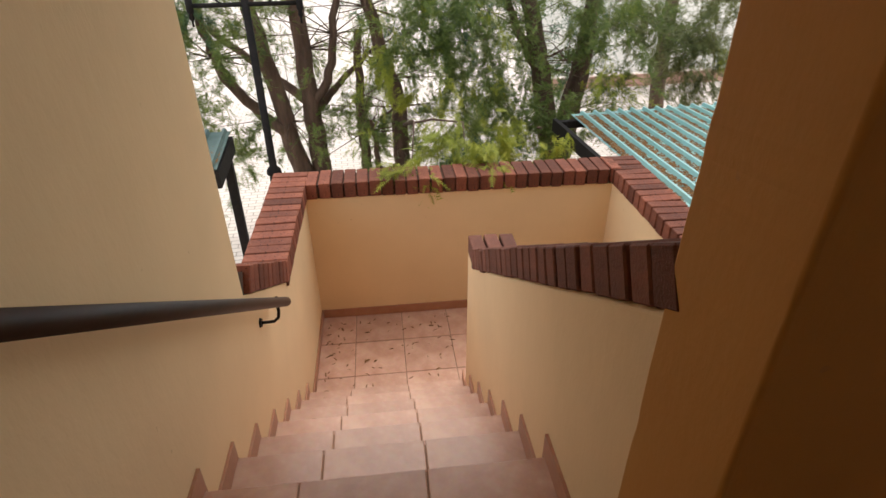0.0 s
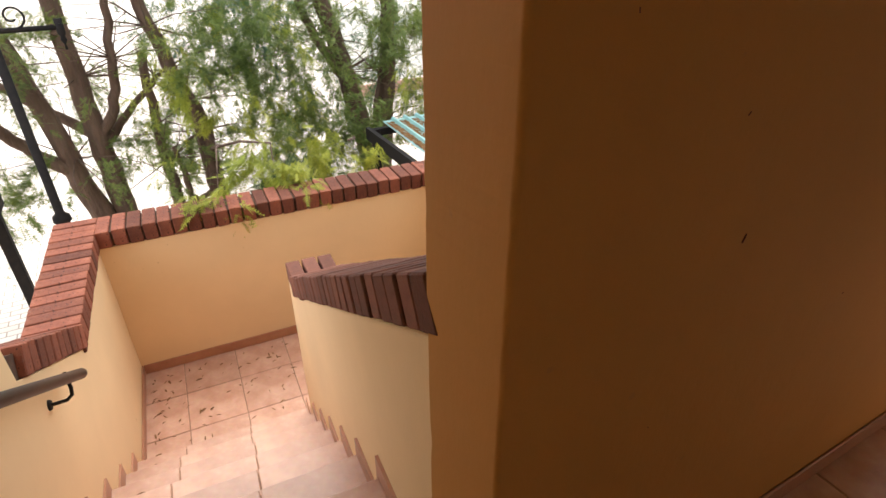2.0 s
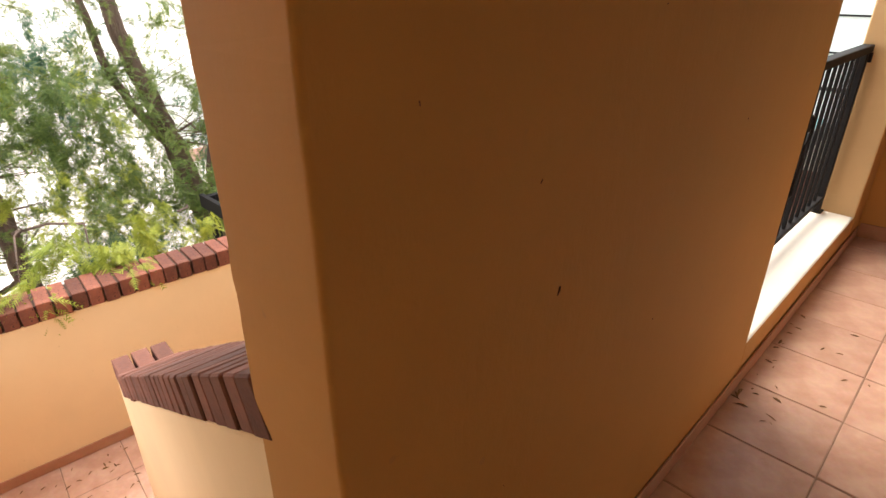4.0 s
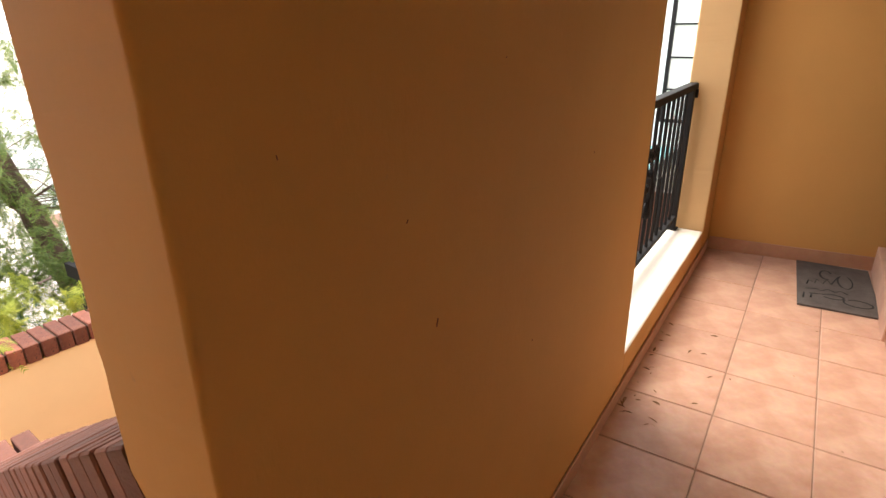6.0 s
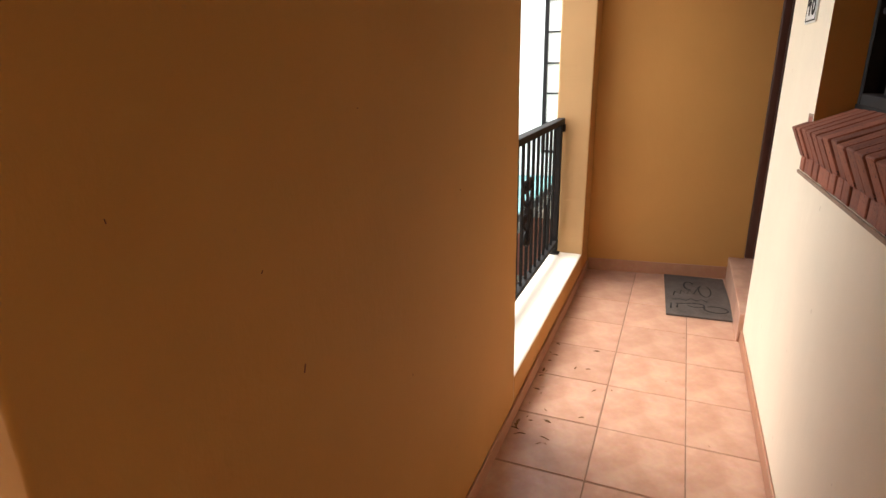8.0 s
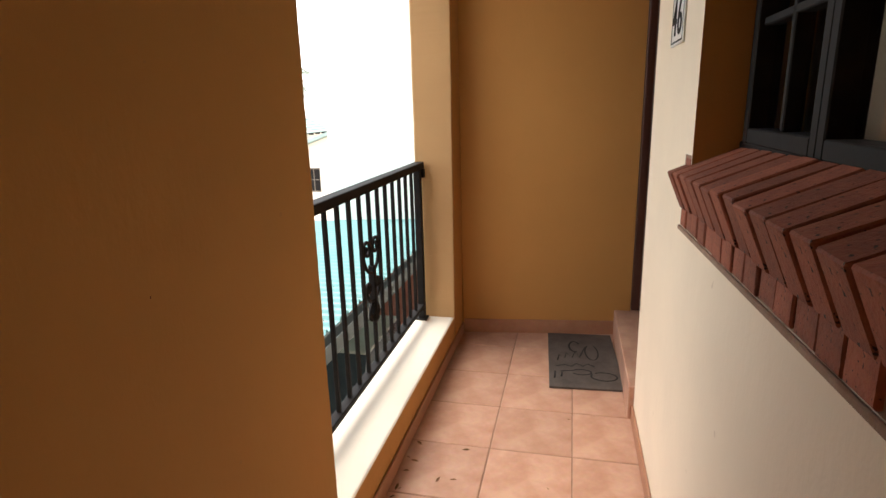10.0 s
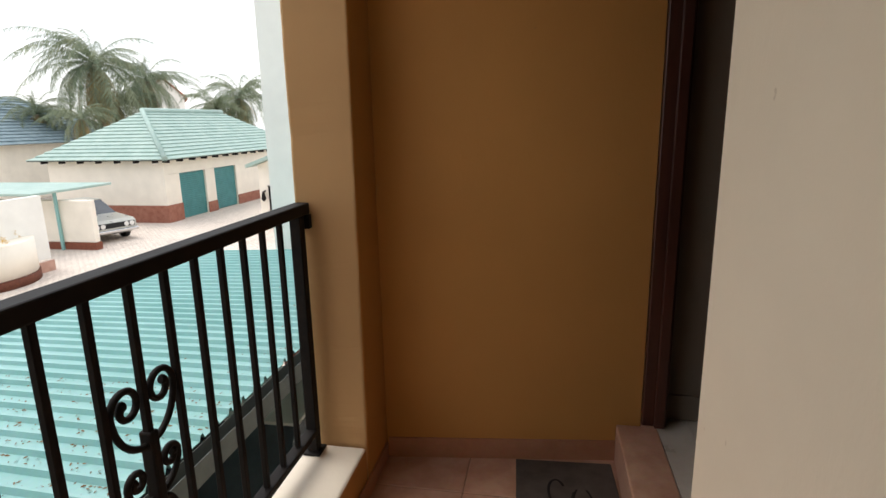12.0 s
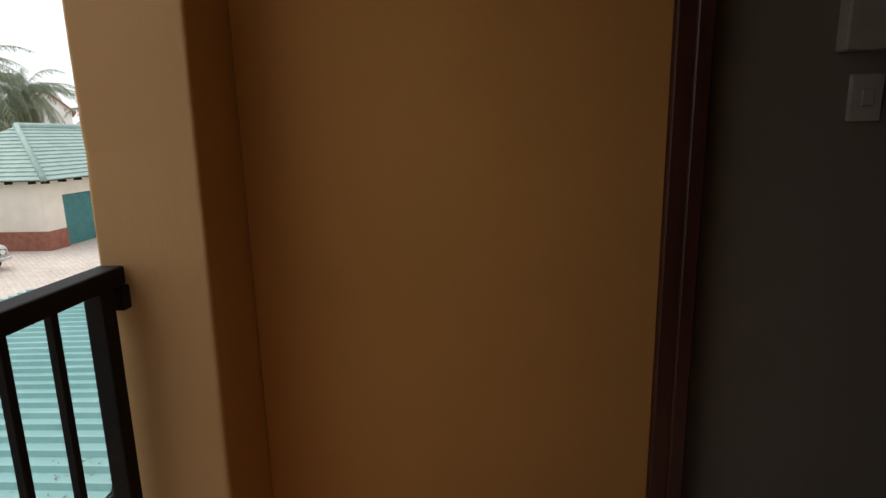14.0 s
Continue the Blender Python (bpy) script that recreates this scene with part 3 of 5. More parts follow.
def loop(cx, cy, rx, ry, a0, a1, n=20):
    return [(cx + rx * math.cos(radians(a0 + (a1 - a0) * i / n)), cy + ry * math.sin(radians(a0 + (a1 - a0) * i / n))) for i in range(n + 1)]


stroke(loop(3.76, -0.13, 0.045, 0.065, 60, 400))
stroke(loop(3.80, -0.02, 0.03, 0.05, 120, 420) + [(3.80, 0.09)])
stroke([(3.72, 0.12), (3.80, 0.115)])
stroke([(3.74, 0.085), (3.79, 0.08)])
stroke([(3.86, 0.11), (3.88, 0.06), (3.86, 0.03), (3.90, 0.0), (3.87, -0.03), (3.90, -0.06), (3.87, -0.09)], 0.0038)
stroke(loop(4.05, -0.09, 0.10, 0.035, 30, 330), 0.0038)
stroke([(3.93, 0.10), (4.0, 0.09), (3.96, 0.06), (4.03, 0.05), (3.97, 0.02), (4.05, 0.0), (3.98, -0.02), (4.12, -0.06)], 0.0038)
stroke(loop(4.12, 0.0, 0.07, 0.03, -60, 200), 0.005)

# ---- ground and carports ----
ground = structure("ground", boxes((-400, 400, -60, 700, GROUND - 0.3, GROUND)), PAVING, "pale brick paving", "ground")


bay_shade = structure("driveway", boxes((2.05, 9.94, 0.865, 6.3, GROUND - 0.05, GROUND + 0.006)), SHADEPAVE, "dark brown driveway with the carport's shade put into its colour", "driveway")


def rib_roof(x0, x1, y0, y1, z0, z1, pitch, skew=0.0):
    """Sheet with raised ribs running along y, falling from y0 to y1."""
    bm = bmesh.new()
    prof, x = [], x0
    while x < x1 - pitch:
        prof += [(x, 0), (x + pitch * 0.66, 0), (x + pitch * 0.76, 0.034), (x + pitch * 0.90, 0.034), (x + pitch * 0.99, 0)]
        x += pitch
    prof.append((x1, 0))
    rows = []
    for y, z in ((y0, z0), (y1, z1)):
        rows.append([bm.verts.new((px + skew * (y - y0), y, z + pz)) for px, pz in prof])
    low = [[bm.verts.new((v.co.x, v.co.y, v.co.z - 0.006)) for v in r] for r in rows]
    for i in range(len(prof) - 1):
        bm.faces.new((rows[0][i], rows[0][i + 1], rows[1][i + 1], rows[1][i]))
        bm.faces.new((low[0][i], low[1][i], low[1][i + 1], low[0][i + 1]))
        for k in (0, 1):
            bm.faces.new((rows[k][i], low[k][i], low[k][i + 1], rows[k][i + 1]))
    return bm


CZ0, CZ1, CY0, CY1, SKEW = -0.43, -0.66, 2.0, 6.15, 0.10
carport = thing("carport", "large carport with green ribbed roof sheets strewn with dry leaves", "carport", (6.0, 4.0, GROUND))
wpart("roof_sheet", rib_roof(2.34, 9.88, CY0, CY1, CZ0, CZ1, 0.152, SKEW), TEAL, carport)
wpart("gutter", boxes((2.32, 9.95, 1.87, 1.875, CZ0 - 0.13, CZ0 + 0.01), (2.32, 9.95, 1.985, 1.99, CZ0 - 0.13, CZ0 - 0.01), (2.32, 9.95, 1.875, 1.985, CZ0 - 0.13, CZ0 - 0.125), bevel=0.001), GUTTER, carport, "weathered grey gutter")
wpart("edge_beam", boxes((2.52, 2.57, 2.03, 6.10, CZ1 - 0.16, CZ1 - 0.02)), BLACK, carport)
for x in (2.60, 9.7):
    for y in (2.15, 6.0):
        wpart("post", boxes((x - 0.04, x + 0.04, y - 0.04, y + 0.04, GROUND, CZ1 - 0.02), bevel=0.006), BLACK, carport)
for y in (2.15, 3.9, 6.0):
    wpart("purlin", boxes((2.575, 9.7, y - 0.03, y + 0.03, CZ1 - 0.10, CZ1 - 0.02)), BLACK, carport)

carport_l = thing("small_carport", "small carport with a green ribbed roof on black steel posts", "carport", (-1.8, 5.5, GROUND))
wpart("roof_sheet", rib_roof(-3.6, -0.84, 4.75, 5.6, -0.45, -0.42, 0.152), DUSTYSHEET, carport_l)
wpart("edge_beam", boxes((-0.90, -0.83, 4.75, 5.6, -0.62, -0.47), (-3.6, -0.90, 4.75, 4.82, -0.62, -0.47)), BLACK, carport_l)
for p in ((-0.87, 5.35), (-3.5, 5.35)):
    wpart("post", boxes((p[0] - 0.04, p[0] + 0.04, p[1] - 0.04, p[1] + 0.04, GROUND, -0.62), bevel=0.006), BLACK, carport_l)

# ---- street lamp ----
LX, LY = -0.63, 6.5
lamp = thing("street_lamp", "black cast iron lamp post with a cross arm and hanging finial", "street lamp", (LX, LY, GROUND))
bm = bmesh.new()
tube(bm, [(LX, LY, GROUND), (LX, LY, GROUND + 0.15), (LX, LY, GROUND + 0.2), (LX, LY, -1.26), (LX, LY, -1.24), (LX, LY, -1.19), (LX, LY, -1.15), (LX, LY, 2.2)], [0.12, 0.12, 0.075, 0.06, 0.085, 0.08, 0.042, 0.036], 16)
wpart("post", bm, BLACK, lamp)
bm = bmesh.new()
tube(bm, [(LX - 0.55, LY, 0.55), (LX + 0.52, LY, 0.55)], 0.022, 10)
wpart("cross_arm", bm, BLACK, lamp)
for s in (1, -1):
    bm = bmesh.new()
    tube(bm, spiral(LX + s * 0.2, 0.66, 0.10, 0.03, -90, -90 + s * 400, LY), 0.010, 6)
    wpart("scroll", bm, BLACK, lamp)
    bm = bmesh.new()
    tube(bm, [(LX + s * 0.52, LY, 0.62), (LX + s * 0.52, LY, 0.50), (LX + s * 0.52, LY, 0.47), (LX + s * 0.52, LY, 0.44), (LX + s * 0.52, LY, 0.41), (LX + s * 0.52, LY, 0.36)], [0.035, 0.035, 0.02, 0.028, 0.010, 0.012], 10)
    wpart("finial", bm, BLACK, lamp)

# ---- trees ----
def sprays(centres, count, spread, droop, size, rng, leaf_pairs=7):
    """Feathery twigs as one mesh of many small leaflets, hung in uneven clumps."""
    verts, faces = [], []
    for c, r, n in centres:
        total = int(n * count)
        plumes = max(4, total // 30)
        axes = []
        for _ in range(plumes):
            p = rng.normal(size=3) * 0.58
            q = np.array([p[0], p[1], 0.0]) + rng.normal(size=3) * 0.55 + np.array([0, 0, -droop])
            q /= np.linalg.norm(q) + 1e-9
            axes.append((np.array(c) + p * np.array(r), q, (0.6 + 1.1 * rng.random()) * min(0.46, max(r))))
        share = rng.exponential(size=plumes) + 0.15
        for j in rng.choice(plumes, size=total, p=share / share.sum()):
            o, q, L = axes[j]
            u = rng.random()
            p = o + q * L * (u - 0.35) + np.array([0, 0, -0.35 * L * u * u]) + rng.normal(size=3) * 0.035 * (1.3 - u)
            d = q * 0.9 + rng.normal(size=3) * 0.5 + np.array([0, 0, -droop * 0.6 + spread * 0.1])
            d /= np.linalg.norm(d)
            side = np.cross(d, [0, 0, 1.0])
            side /= np.linalg.norm(side) + 1e-9
            up = np.cross(side, d)
            side = side * math.cos(0.5) + up * (rng.random() - 0.5) * 1.2
            ln = size * (0.6 + 0.8 * rng.random())
            for k in range(leaf_pairs):
                f = (k + 0.5) / leaf_pairs
                q = p + d * ln * f + np.array([0, 0, -droop * 0.25 * ln * f * f])
                w = ln * 0.36 * (1 - 0.72 * f) * (0.6 + 0.8 * rng.random())
                for s in (1, -1):
                    tip = q + side * s * w + d * w * 0.8
                    wid = d * ln * 0.040
                    i = len(verts)
                    verts += [q - wid, q + wid, tip]
                    faces.append((i, i + 1, i + 2))
            i = len(verts)
            verts += [p - side * 0.003, p + side * 0.003, p + d * ln]
            faces.append((i, i + 1, i + 2))
    return verts, faces


def leaf_part(name, centres, count, material, parent, seed, spread=0.8, droop=0.25, size=0.2, label="", pairs=7):
    rng = np.random.default_rng(seed)
    v, f = sprays(centres, count, spread, droop, size, rng, pairs)
    me = bpy.data.meshes.new(name)
    me.from_pydata([tuple(p) for p in v], [], f)
    me.materials.append(material)
    ob = new(name, me)
    if label:
        ob["label"] = label
    return at_world(ob, parent)


def limb(bm, pts, r0, r1, rng, wob=0.03, sides=9):
    """A crooked tapering limb through the given points."""
    pts = [Vector(p) for p in pts]
    out = []
    for a, b in zip(pts, pts[1:]):
        for i in range(5):
            f = i / 5
            out.append(a.lerp(b, f) + Vector(rng.normal(size=3)) * wob * (0.3 if i == 0 else 1) * 0.5)
    out.append(pts[-1])
    n = len(out)
    tube(bm, out, [r0 + (r1 - r0) * i / (n - 1) for i in range(n)], sides)


def twigs(bm, starts, rng, n, length, r=0.012):
    for s in starts:
        for _ in range(n):
            a, e = rng.random() * 6.283, rng.random() * 1.1 - 0.35
            L = length * (0.5 + rng.random())
            d = Vector((math.cos(a) * math.cos(e), math.sin(a) * math.cos(e), math.sin(e)))
            p0 = Vector(s)
            p1 = p0 + d * L * 0.5 + Vector(rng.normal(size=3)) * 0.05
            p2 = p0 + d * L + Vector(rng.normal(size=3)) * 0.10
            tube(bm, [p0, p1, p2], [r, r * 0.6, r * 0.25], 5)


def tree(name_label, base, trunks, clumps, seed, leaf, twig_at, young=None, blue=None):
    rng = np.random.default_rng(seed)
    t = thing("tree", name_label, "tree", (base[0], base[1], GROUND), group="trees beside the stairs")
    for pts, r0, r1 in trunks:
        bm = bmesh.new()
        limb(bm, pts, r0, r1, rng)
        wpart("trunk" if r0 > 0.07 else "branch", bm, BARK, t)
    bm = bmesh.new()
    twigs(bm, twig_at, rng, 11, 0.9, 0.010)
    wpart("twig_growth", bm, BARK, t)
    leaf_part("crown", clumps, 6.5, leaf, t, seed + 1, size=0.115, spread=1.6)
    if young:
        leaf_part("young_foliage", young, 4.0, LEAF_YOUNG, t, seed + 2, droop=0.6, size=0.11, label="bright yellow-green young shoots")
    if blue:
        leaf_part("inner_foliage", blue, 6.5, LEAF_BLUE, t, seed + 3, size=0.085, label="darker blue-green foliage")
    return t


G = GROUND
tree("tall feathery conifer with leaning brown trunks and thin foliage", (-0.36, 8.0),
     [([(-0.38, 8.0, G), (-0.41, 8.0, -1.9), (-0.55, 8.0, -1.1), (-0.80, 8.0, 0.29), (-0.95, 8.1, 2.5), (-0.7, 8.1, 6.0)], 0.17, 0.04),
      ([(-0.50, 8.0, -1.35), (-0.85, 7.9, -0.98), (-1.20, 7.8, -0.45), (-1.35, 7.8, 0.1), (-1.4, 7.8, 1.5)], 0.085, 0.04),
      ([(-0.15, 8.15, G), (-0.16, 8.1, -1.85), (-0.21, 8.1, -0.7), (-0.24, 8.1, 0.4), (-0.30, 8.2, 2.5)], 0.16, 0.08),
      ([(-0.18, 8.1, -1.0), (0.06, 8.0, -0.6), (0.20, 7.95, 0.0), (0.32, 7.9, 0.9)], 0.07, 0.04),
      ([(-0.16, 8.1, -1.05), (0.20, 8.3, -0.72), (0.62, 8.4, -0.35)], 0.06, 0.03),
      ([(-0.2, 8.2, -0.95), (-0.8, 8.6, -0.55), (-1.5, 8.9, 0.0)], 0.07, 0.04)],
     [((-1.5, 7.4, 0.2), (0.45, 0.8, 0.9), 420), ((-1.35, 7.0, -0.9), (0.4, 0.6, 0.55), 190), ((-0.85, 7.7, 0.4), (0.5, 0.7, 0.35), 150), ((-0.6, 7.6, -1.2), (0.5, 0.5, 0.4), 60),
      ((0.0, 7.7, -0.7), (0.5, 0.5, 0.5), 60), ((-0.3, 8.6, -0.4), (1.0, 0.4, 0.6), 150), ((0.0, 8.7, -1.4), (0.9, 0.4, 0.4), 130), ((-0.3, 7.8, 1.4), (1.6, 1.2, 0.7), 350), ((-0.7, 8.0, 3.2), (1.4, 1.2, 1.0), 520), ((-0.5, 8.0, 5.2), (1.1, 1.0, 1.2), 480)], 11, LEAF,
     [(-1.3, 7.8, -0.2), (-0.8, 8, 0), (-0.2, 8.1, -0.2), (0.2, 7.95, 0.0), (-0.5, 8, -1.1), (0.6, 8.4, -0.35)],
     blue=[((-1.55, 7.2, 0.35), (0.35, 0.6, 0.5), 200)])
tree("feathery conifer with a slender brown trunk and yellow-green shoots", (1.05, 8.0),
     [([(1.10, 8.0, G), (1.03, 8.0, -1.95), (0.97, 8.0, -0.85), (0.80, 8.0, -0.3), (0.62, 8.0, 0.5), (0.5, 8.1, 2.5), (0.7, 8.1, 6.2)], 0.14, 0.04),
      ([(0.55, 8.2, G), (0.50, 8.2, -1.9), (0.47, 8.2, -1.0), (0.52, 8.2, 0.0)], 0.09, 0.05),
      ([(0.75, 8.1, -2.4), (0.66, 8.1, -1.8), (0.60, 8.1, -1.2)], 0.05, 0.03),
      ([(1.0, 8.0, -1.85), (0.75, 7.9, -1.9), (0.6, 7.85, -1.75)], 0.045, 0.02)],
     [((1.05, 7.3, 0.2), (0.45, 0.6, 0.35), 120), ((1.8, 7.4, 0.2), (0.7, 0.8, 0.5), 360), ((1.8, 7.3, -0.6), (0.5, 0.7, 0.4), 190), ((0.5, 7.6, -1.25), (0.3, 0.4, 0.5), 110),
      ((1.5, 7.2, -1.5), (0.7, 0.6, 0.4), 150), ((1.5, 8.7, -0.35), (0.8, 0.4, 0.5), 260), ((1.0, 8.7, -1.25), (0.9, 0.4, 0.45), 230), ((2.2, 7.8, -1.2), (0.6, 0.5, 0.35), 200), ((3.0, 8.8, -1.0), (0.7, 0.4, 0.5), 220), ((2.4, 8.7, -0.3), (0.6, 0.4, 0.6), 240), ((0.9, 7.8, 1.6), (1.3, 1.2, 0.8), 320), ((0.9, 8.0, 3.4), (1.4, 1.2, 1.0), 560), ((1.0, 8.0, 5.4), (1.1, 1.0, 1.2), 520)], 21, LEAF,
     [(0.9, 8, -0.6), (0.97, 8, -1.0), (0.65, 8, 0.3), (0.5, 8.2, -1.4), (1.0, 8, -1.6)],
     young=[((0.70, 7.2, -0.1), (0.25, 0.4, 0.35), 110), ((1.25, 6.7, -0.75), (0.55, 0.5, 0.32), 75), ((2.0, 6.9, -0.55), (0.5, 0.5, 0.4), 80), ((1.55, 7.0, 0.15), (0.5, 0.4, 0.35), 70), ((0.55, 6.5, -1.5), (0.25, 0.3, 0.2), 40)],
     blue=[((2.2, 9.4, 0.1), (1.3, 0.5, 0.65), 620), ((1.4, 9.6, 0.7), (1.2, 0.5, 0.5), 300)])
tree("forked feathery conifer with two upright brown trunks", (3.25, 8.0),
     [([(3.36, 8.0, G), (3.34, 8.0, -2.0), (3.09, 8.0, -0.85), (2.93, 8.0, -0.2), (2.66, 8.0, 0.84), (2.6, 8.1, 2.4), (2.6, 8.1, 6.0)], 0.19, 0.05),
      ([(3.48, 8.0, G), (3.46, 8.0, -1.95), (3.60, 8.0, -0.85), (3.65, 8.0, -0.45), (3.70, 8.0, 0.4), (3.7, 8.1, 2.4)], 0.19, 0.08),
      ([(3.06, 8.0, -0.75), (2.78, 8.0, -0.25), (2.48, 8.0, 0.35), (2.3, 8.0, 1.4)], 0.075, 0.04)],
     [((3.75, 7.3, 0.1), (0.5, 0.6, 0.75), 300), ((3.7, 7.1, -0.85), (0.35, 0.5, 0.55), 170), ((2.75, 6.6, -0.95), (0.3, 0.3, 0.35), 120), ((2.3, 7.0, -0.9), (0.45, 0.6, 0.4), 170), ((2.6, 7.4, 0.2), (0.6, 0.6, 0.6), 210), ((3.1, 7.7, 1.5), (1.4, 1.2, 0.8), 350), ((2.7, 8.0, 3.4), (1.2, 1.2, 1.0), 560), ((2.5, 8.0, 5.4), (1.0, 1.0, 1.2), 500)], 31, LEAF,
     [(2.95, 8, -0.5), (3.42, 8, -0.5), (2.6, 8, 0), (3.4, 8, -1.3)],
     young=[((2.35, 6.6, -1.15), (0.4, 0.4, 0.3), 90), ((3.55, 6.9, -0.5), (0.3, 0.4, 0.45), 70)],
     blue=[((2.3, 7.3, -1.7), (0.6, 0.5, 0.25), 200), ((1.9, 8.8, 0.3), (0.9, 0.5, 0.5), 360), ((3.9, 8.9, -0.4), (0.7, 0.5, 0.8), 420)])
tree("drooping olive conifer hanging over the carport roof", (6.4, 10.5),
     [([(6.5, 10.5, G), (6.4, 10.5, -1.0), (6.3, 10.4, 1.0), (6.2, 10.4, 2.5)], 0.16, 0.08), ([(6.3, 10.4, 0.6), (5.8, 9.6, 0.9), (5.4, 8.6, 0.7)], 0.06, 0.03)],
     [((4.5, 8.0, 0.0), (0.5, 0.6, 0.35), 260), ((5.1, 8.0, -0.35), (0.45, 0.5, 0.45), 260), ((5.35, 8.0, -0.8), (0.25, 0.4, 0.40), 130), ((5.65, 8.0, -0.3), (0.35, 0.5, 0.50), 240), ((5.9, 8.2, 0.2), (0.6, 0.6, 0.6), 260), ((5.6, 9.0, 1.1), (1.4, 1.2, 0.6), 300)], 41, LEAF_DRY, [(5.5, 8.7, 0.6), (6.0, 9, 0.9)],
     young=[((5.9, 7.9, -0.35), (0.25, 0.4, 0.4), 60)])
shoots = thing("drooping_branch", "bright yellow-green conifer shoots hanging over the brick coping", "branch", (0.6, 4.5, -0.2))
bm = bmesh.new()
for pts in ([(1.0, 7.5, -1.1), (0.9, 5.8, -0.5), (0.75, 4.6, -0.12), (0.64, 3.95, -0.18)], [(1.0, 7.5, -1.1), (1.1, 5.8, -0.5), (1.15, 4.6, -0.15), (1.05, 4.1, -0.14)], [(3.0, 7.9, -1.4), (2.2, 5.6, -0.6), (1.75, 4.5, -0.2), (1.65, 4.15, -0.08)]):
    tube(bm, pts, [0.018, 0.012, 0.007, 0.003], 6)
wpart("twig", bm, BARK, shoots)
leaf_part("foliage", [((0.64, 3.85, -0.19), (0.10, 0.07, 0.07), 40), ((1.10, 3.87, -0.17), (0.18, 0.08, 0.07), 70), ((0.92, 4.1, -0.14), (0.36, 0.2, 0.07), 70), ((1.76, 4.08, -0.2), (0.1, 0.08, 0.07), 18), ((1.3, 4.5, -0.25), (0.3, 0.3, 0.12), 50)], 2.4, LEAF_YOUNG, shoots, 77, spread=0.9, droop=0.6, size=0.12, pairs=9)

shrub = thing("shrub", "low dark green shrub behind the landing parapet", "shrub", (1.4, 5.7, G))
bm = bmesh.new()
for k in range(5):
    tube(bm, [(1.4 + 0.05 * k, 5.7, G), (1.3 + 0.08 * k, 5.7, -2.0), (1.1 + 0.15 * k, 5.65, -1.1)], [0.03, 0.02, 0.008], 6)
wpart("stem", bm, BARK, shrub)
leaf_part("foliage", [((1.45, 5.6, -0.92), (0.36, 0.35, 0.20), 620), ((1.55, 5.8, -1.4), (0.5, 0.4, 0.35), 400)], 2.6, LEAF_DARK, shrub, 81, size=0.075, spread=1.2, droop=0.5)

# ---- far buildings ----
def hip_roof(bm, x0, x1, y0, y1, z, h, m=I4):
    a = (y1 - y0) / 2
    vs = [bm.verts.new(m @ Vector(p)) for p in ((x0, y0, z), (x1, y0, z), (x1, y1, z), (x0, y1, z), (x0 + a, y0 + a, z + h), (x1 - a, y0 + a, z + h))]
    for f in ((0, 1, 5, 4), (1, 2, 5), (2, 3, 4, 5), (3, 0, 4)):
        bm.faces.new([vs[i] for i in f])
    bm.faces.new((vs[3], vs[2], vs[1], vs[0]))


def roof_courses(parent, material, p0, p1, q0, q1, n, lift=0.03):
    """Lapped tile courses on a roof slope between eave p0-p1 and ridge q0-q1."""
    p0, p1, q0, q1 = map(Vector, (p0, p1, q0, q1))
    nrm = (p1 - p0).cross(q0 - p0).normalized()
    if nrm.z < 0:
        nrm = -nrm
    for i in range(n):
        bm = bmesh.new()
        a, b = i / n, (i + 1) / n
        v = [p0.lerp(q0, a) + nrm * lift, p1.lerp(q1, a) + nrm * lift, p1.lerp(q1, b) + nrm * 0.004, p0.lerp(q0, b) + nrm * 0.004, p0.lerp(q0, a), p1.lerp(q1, a)]
        v = [bm.verts.new(c) for c in v]
        bm.faces.new((v[0], v[1], v[2], v[3]))
        bm.faces.new((v[4], v[5], v[1], v[0]))
        wpart("tile_course", bm, material, parent)


def shutter(x0, x1, y, z0, z1, parent):
    prof, n = [], 22
    for i in range(n):
        a, b = z0 + (z1 - z0) * i / n, z0 + (z1 - z0) * (i + 1) / n
        prof += [(y - 0.004, a), (y - 0.03, a * 0.75 + b * 0.25), (y - 0.03, a * 0.3 + b * 0.7)]
    prof += [(y - 0.004, z1), (y + 0.05, z1), (y + 0.05, z0)]
    return wpart("roller_door", prism(prof, "x", x0, x1), GREENDOOR, parent, "closed green roller door")


garage = thing("garage_block", "cream plastered garage block with green tiled hip roof and brick plinth", "house", (28.0, 20.0, G))
HX, HY, EZ = 23.6, 16.0, 0.0
for dims in ((HX + 0.25, 36, HY + 0.25, 21.7, G + 0.9, EZ - 0.05), (HX, HX + 0.249, HY + 0.201, 21.7, G + 0.5, EZ - 0.05), (HX, 36, HY, HY + 0.2, G + 2.06, EZ - 0.05), (HX, 24.6, HY, HY + 0.2, G, G + 2.055),
             (26.55, 27.3, HY, HY + 0.2, G, G + 2.055), (29.25, 36, HY, HY + 0.2, G, G + 2.055)):
    wpart("wall", boxes(dims), OUTER, garage)
for dims in ((HX - 0.03, HX - 0.001, HY - 0.03, 21.7, G, G + 0.75), (HX, 24.61, HY - 0.03, HY - 0.001, G, G + 0.75), (26.54, 27.31, HY - 0.03, HY - 0.001, G, G + 0.5), (29.24, 36, HY - 0.03, HY - 0.001, G, G + 0.5)):
    wpart("plinth", boxes(dims), PLINTH, garage)
shutter(24.6, 26.55, HY + 0.12, G + 0.01, G + 2.04, garage)
shutter(27.3, 29.25, HY + 0.12, G + 0.01, G + 2.04, garage)
bm = bmesh.new()
RX0, RX1, RY0, RY1, RH = HX - 0.5, 36.5, HY - 0.5, 22.2, 2.06
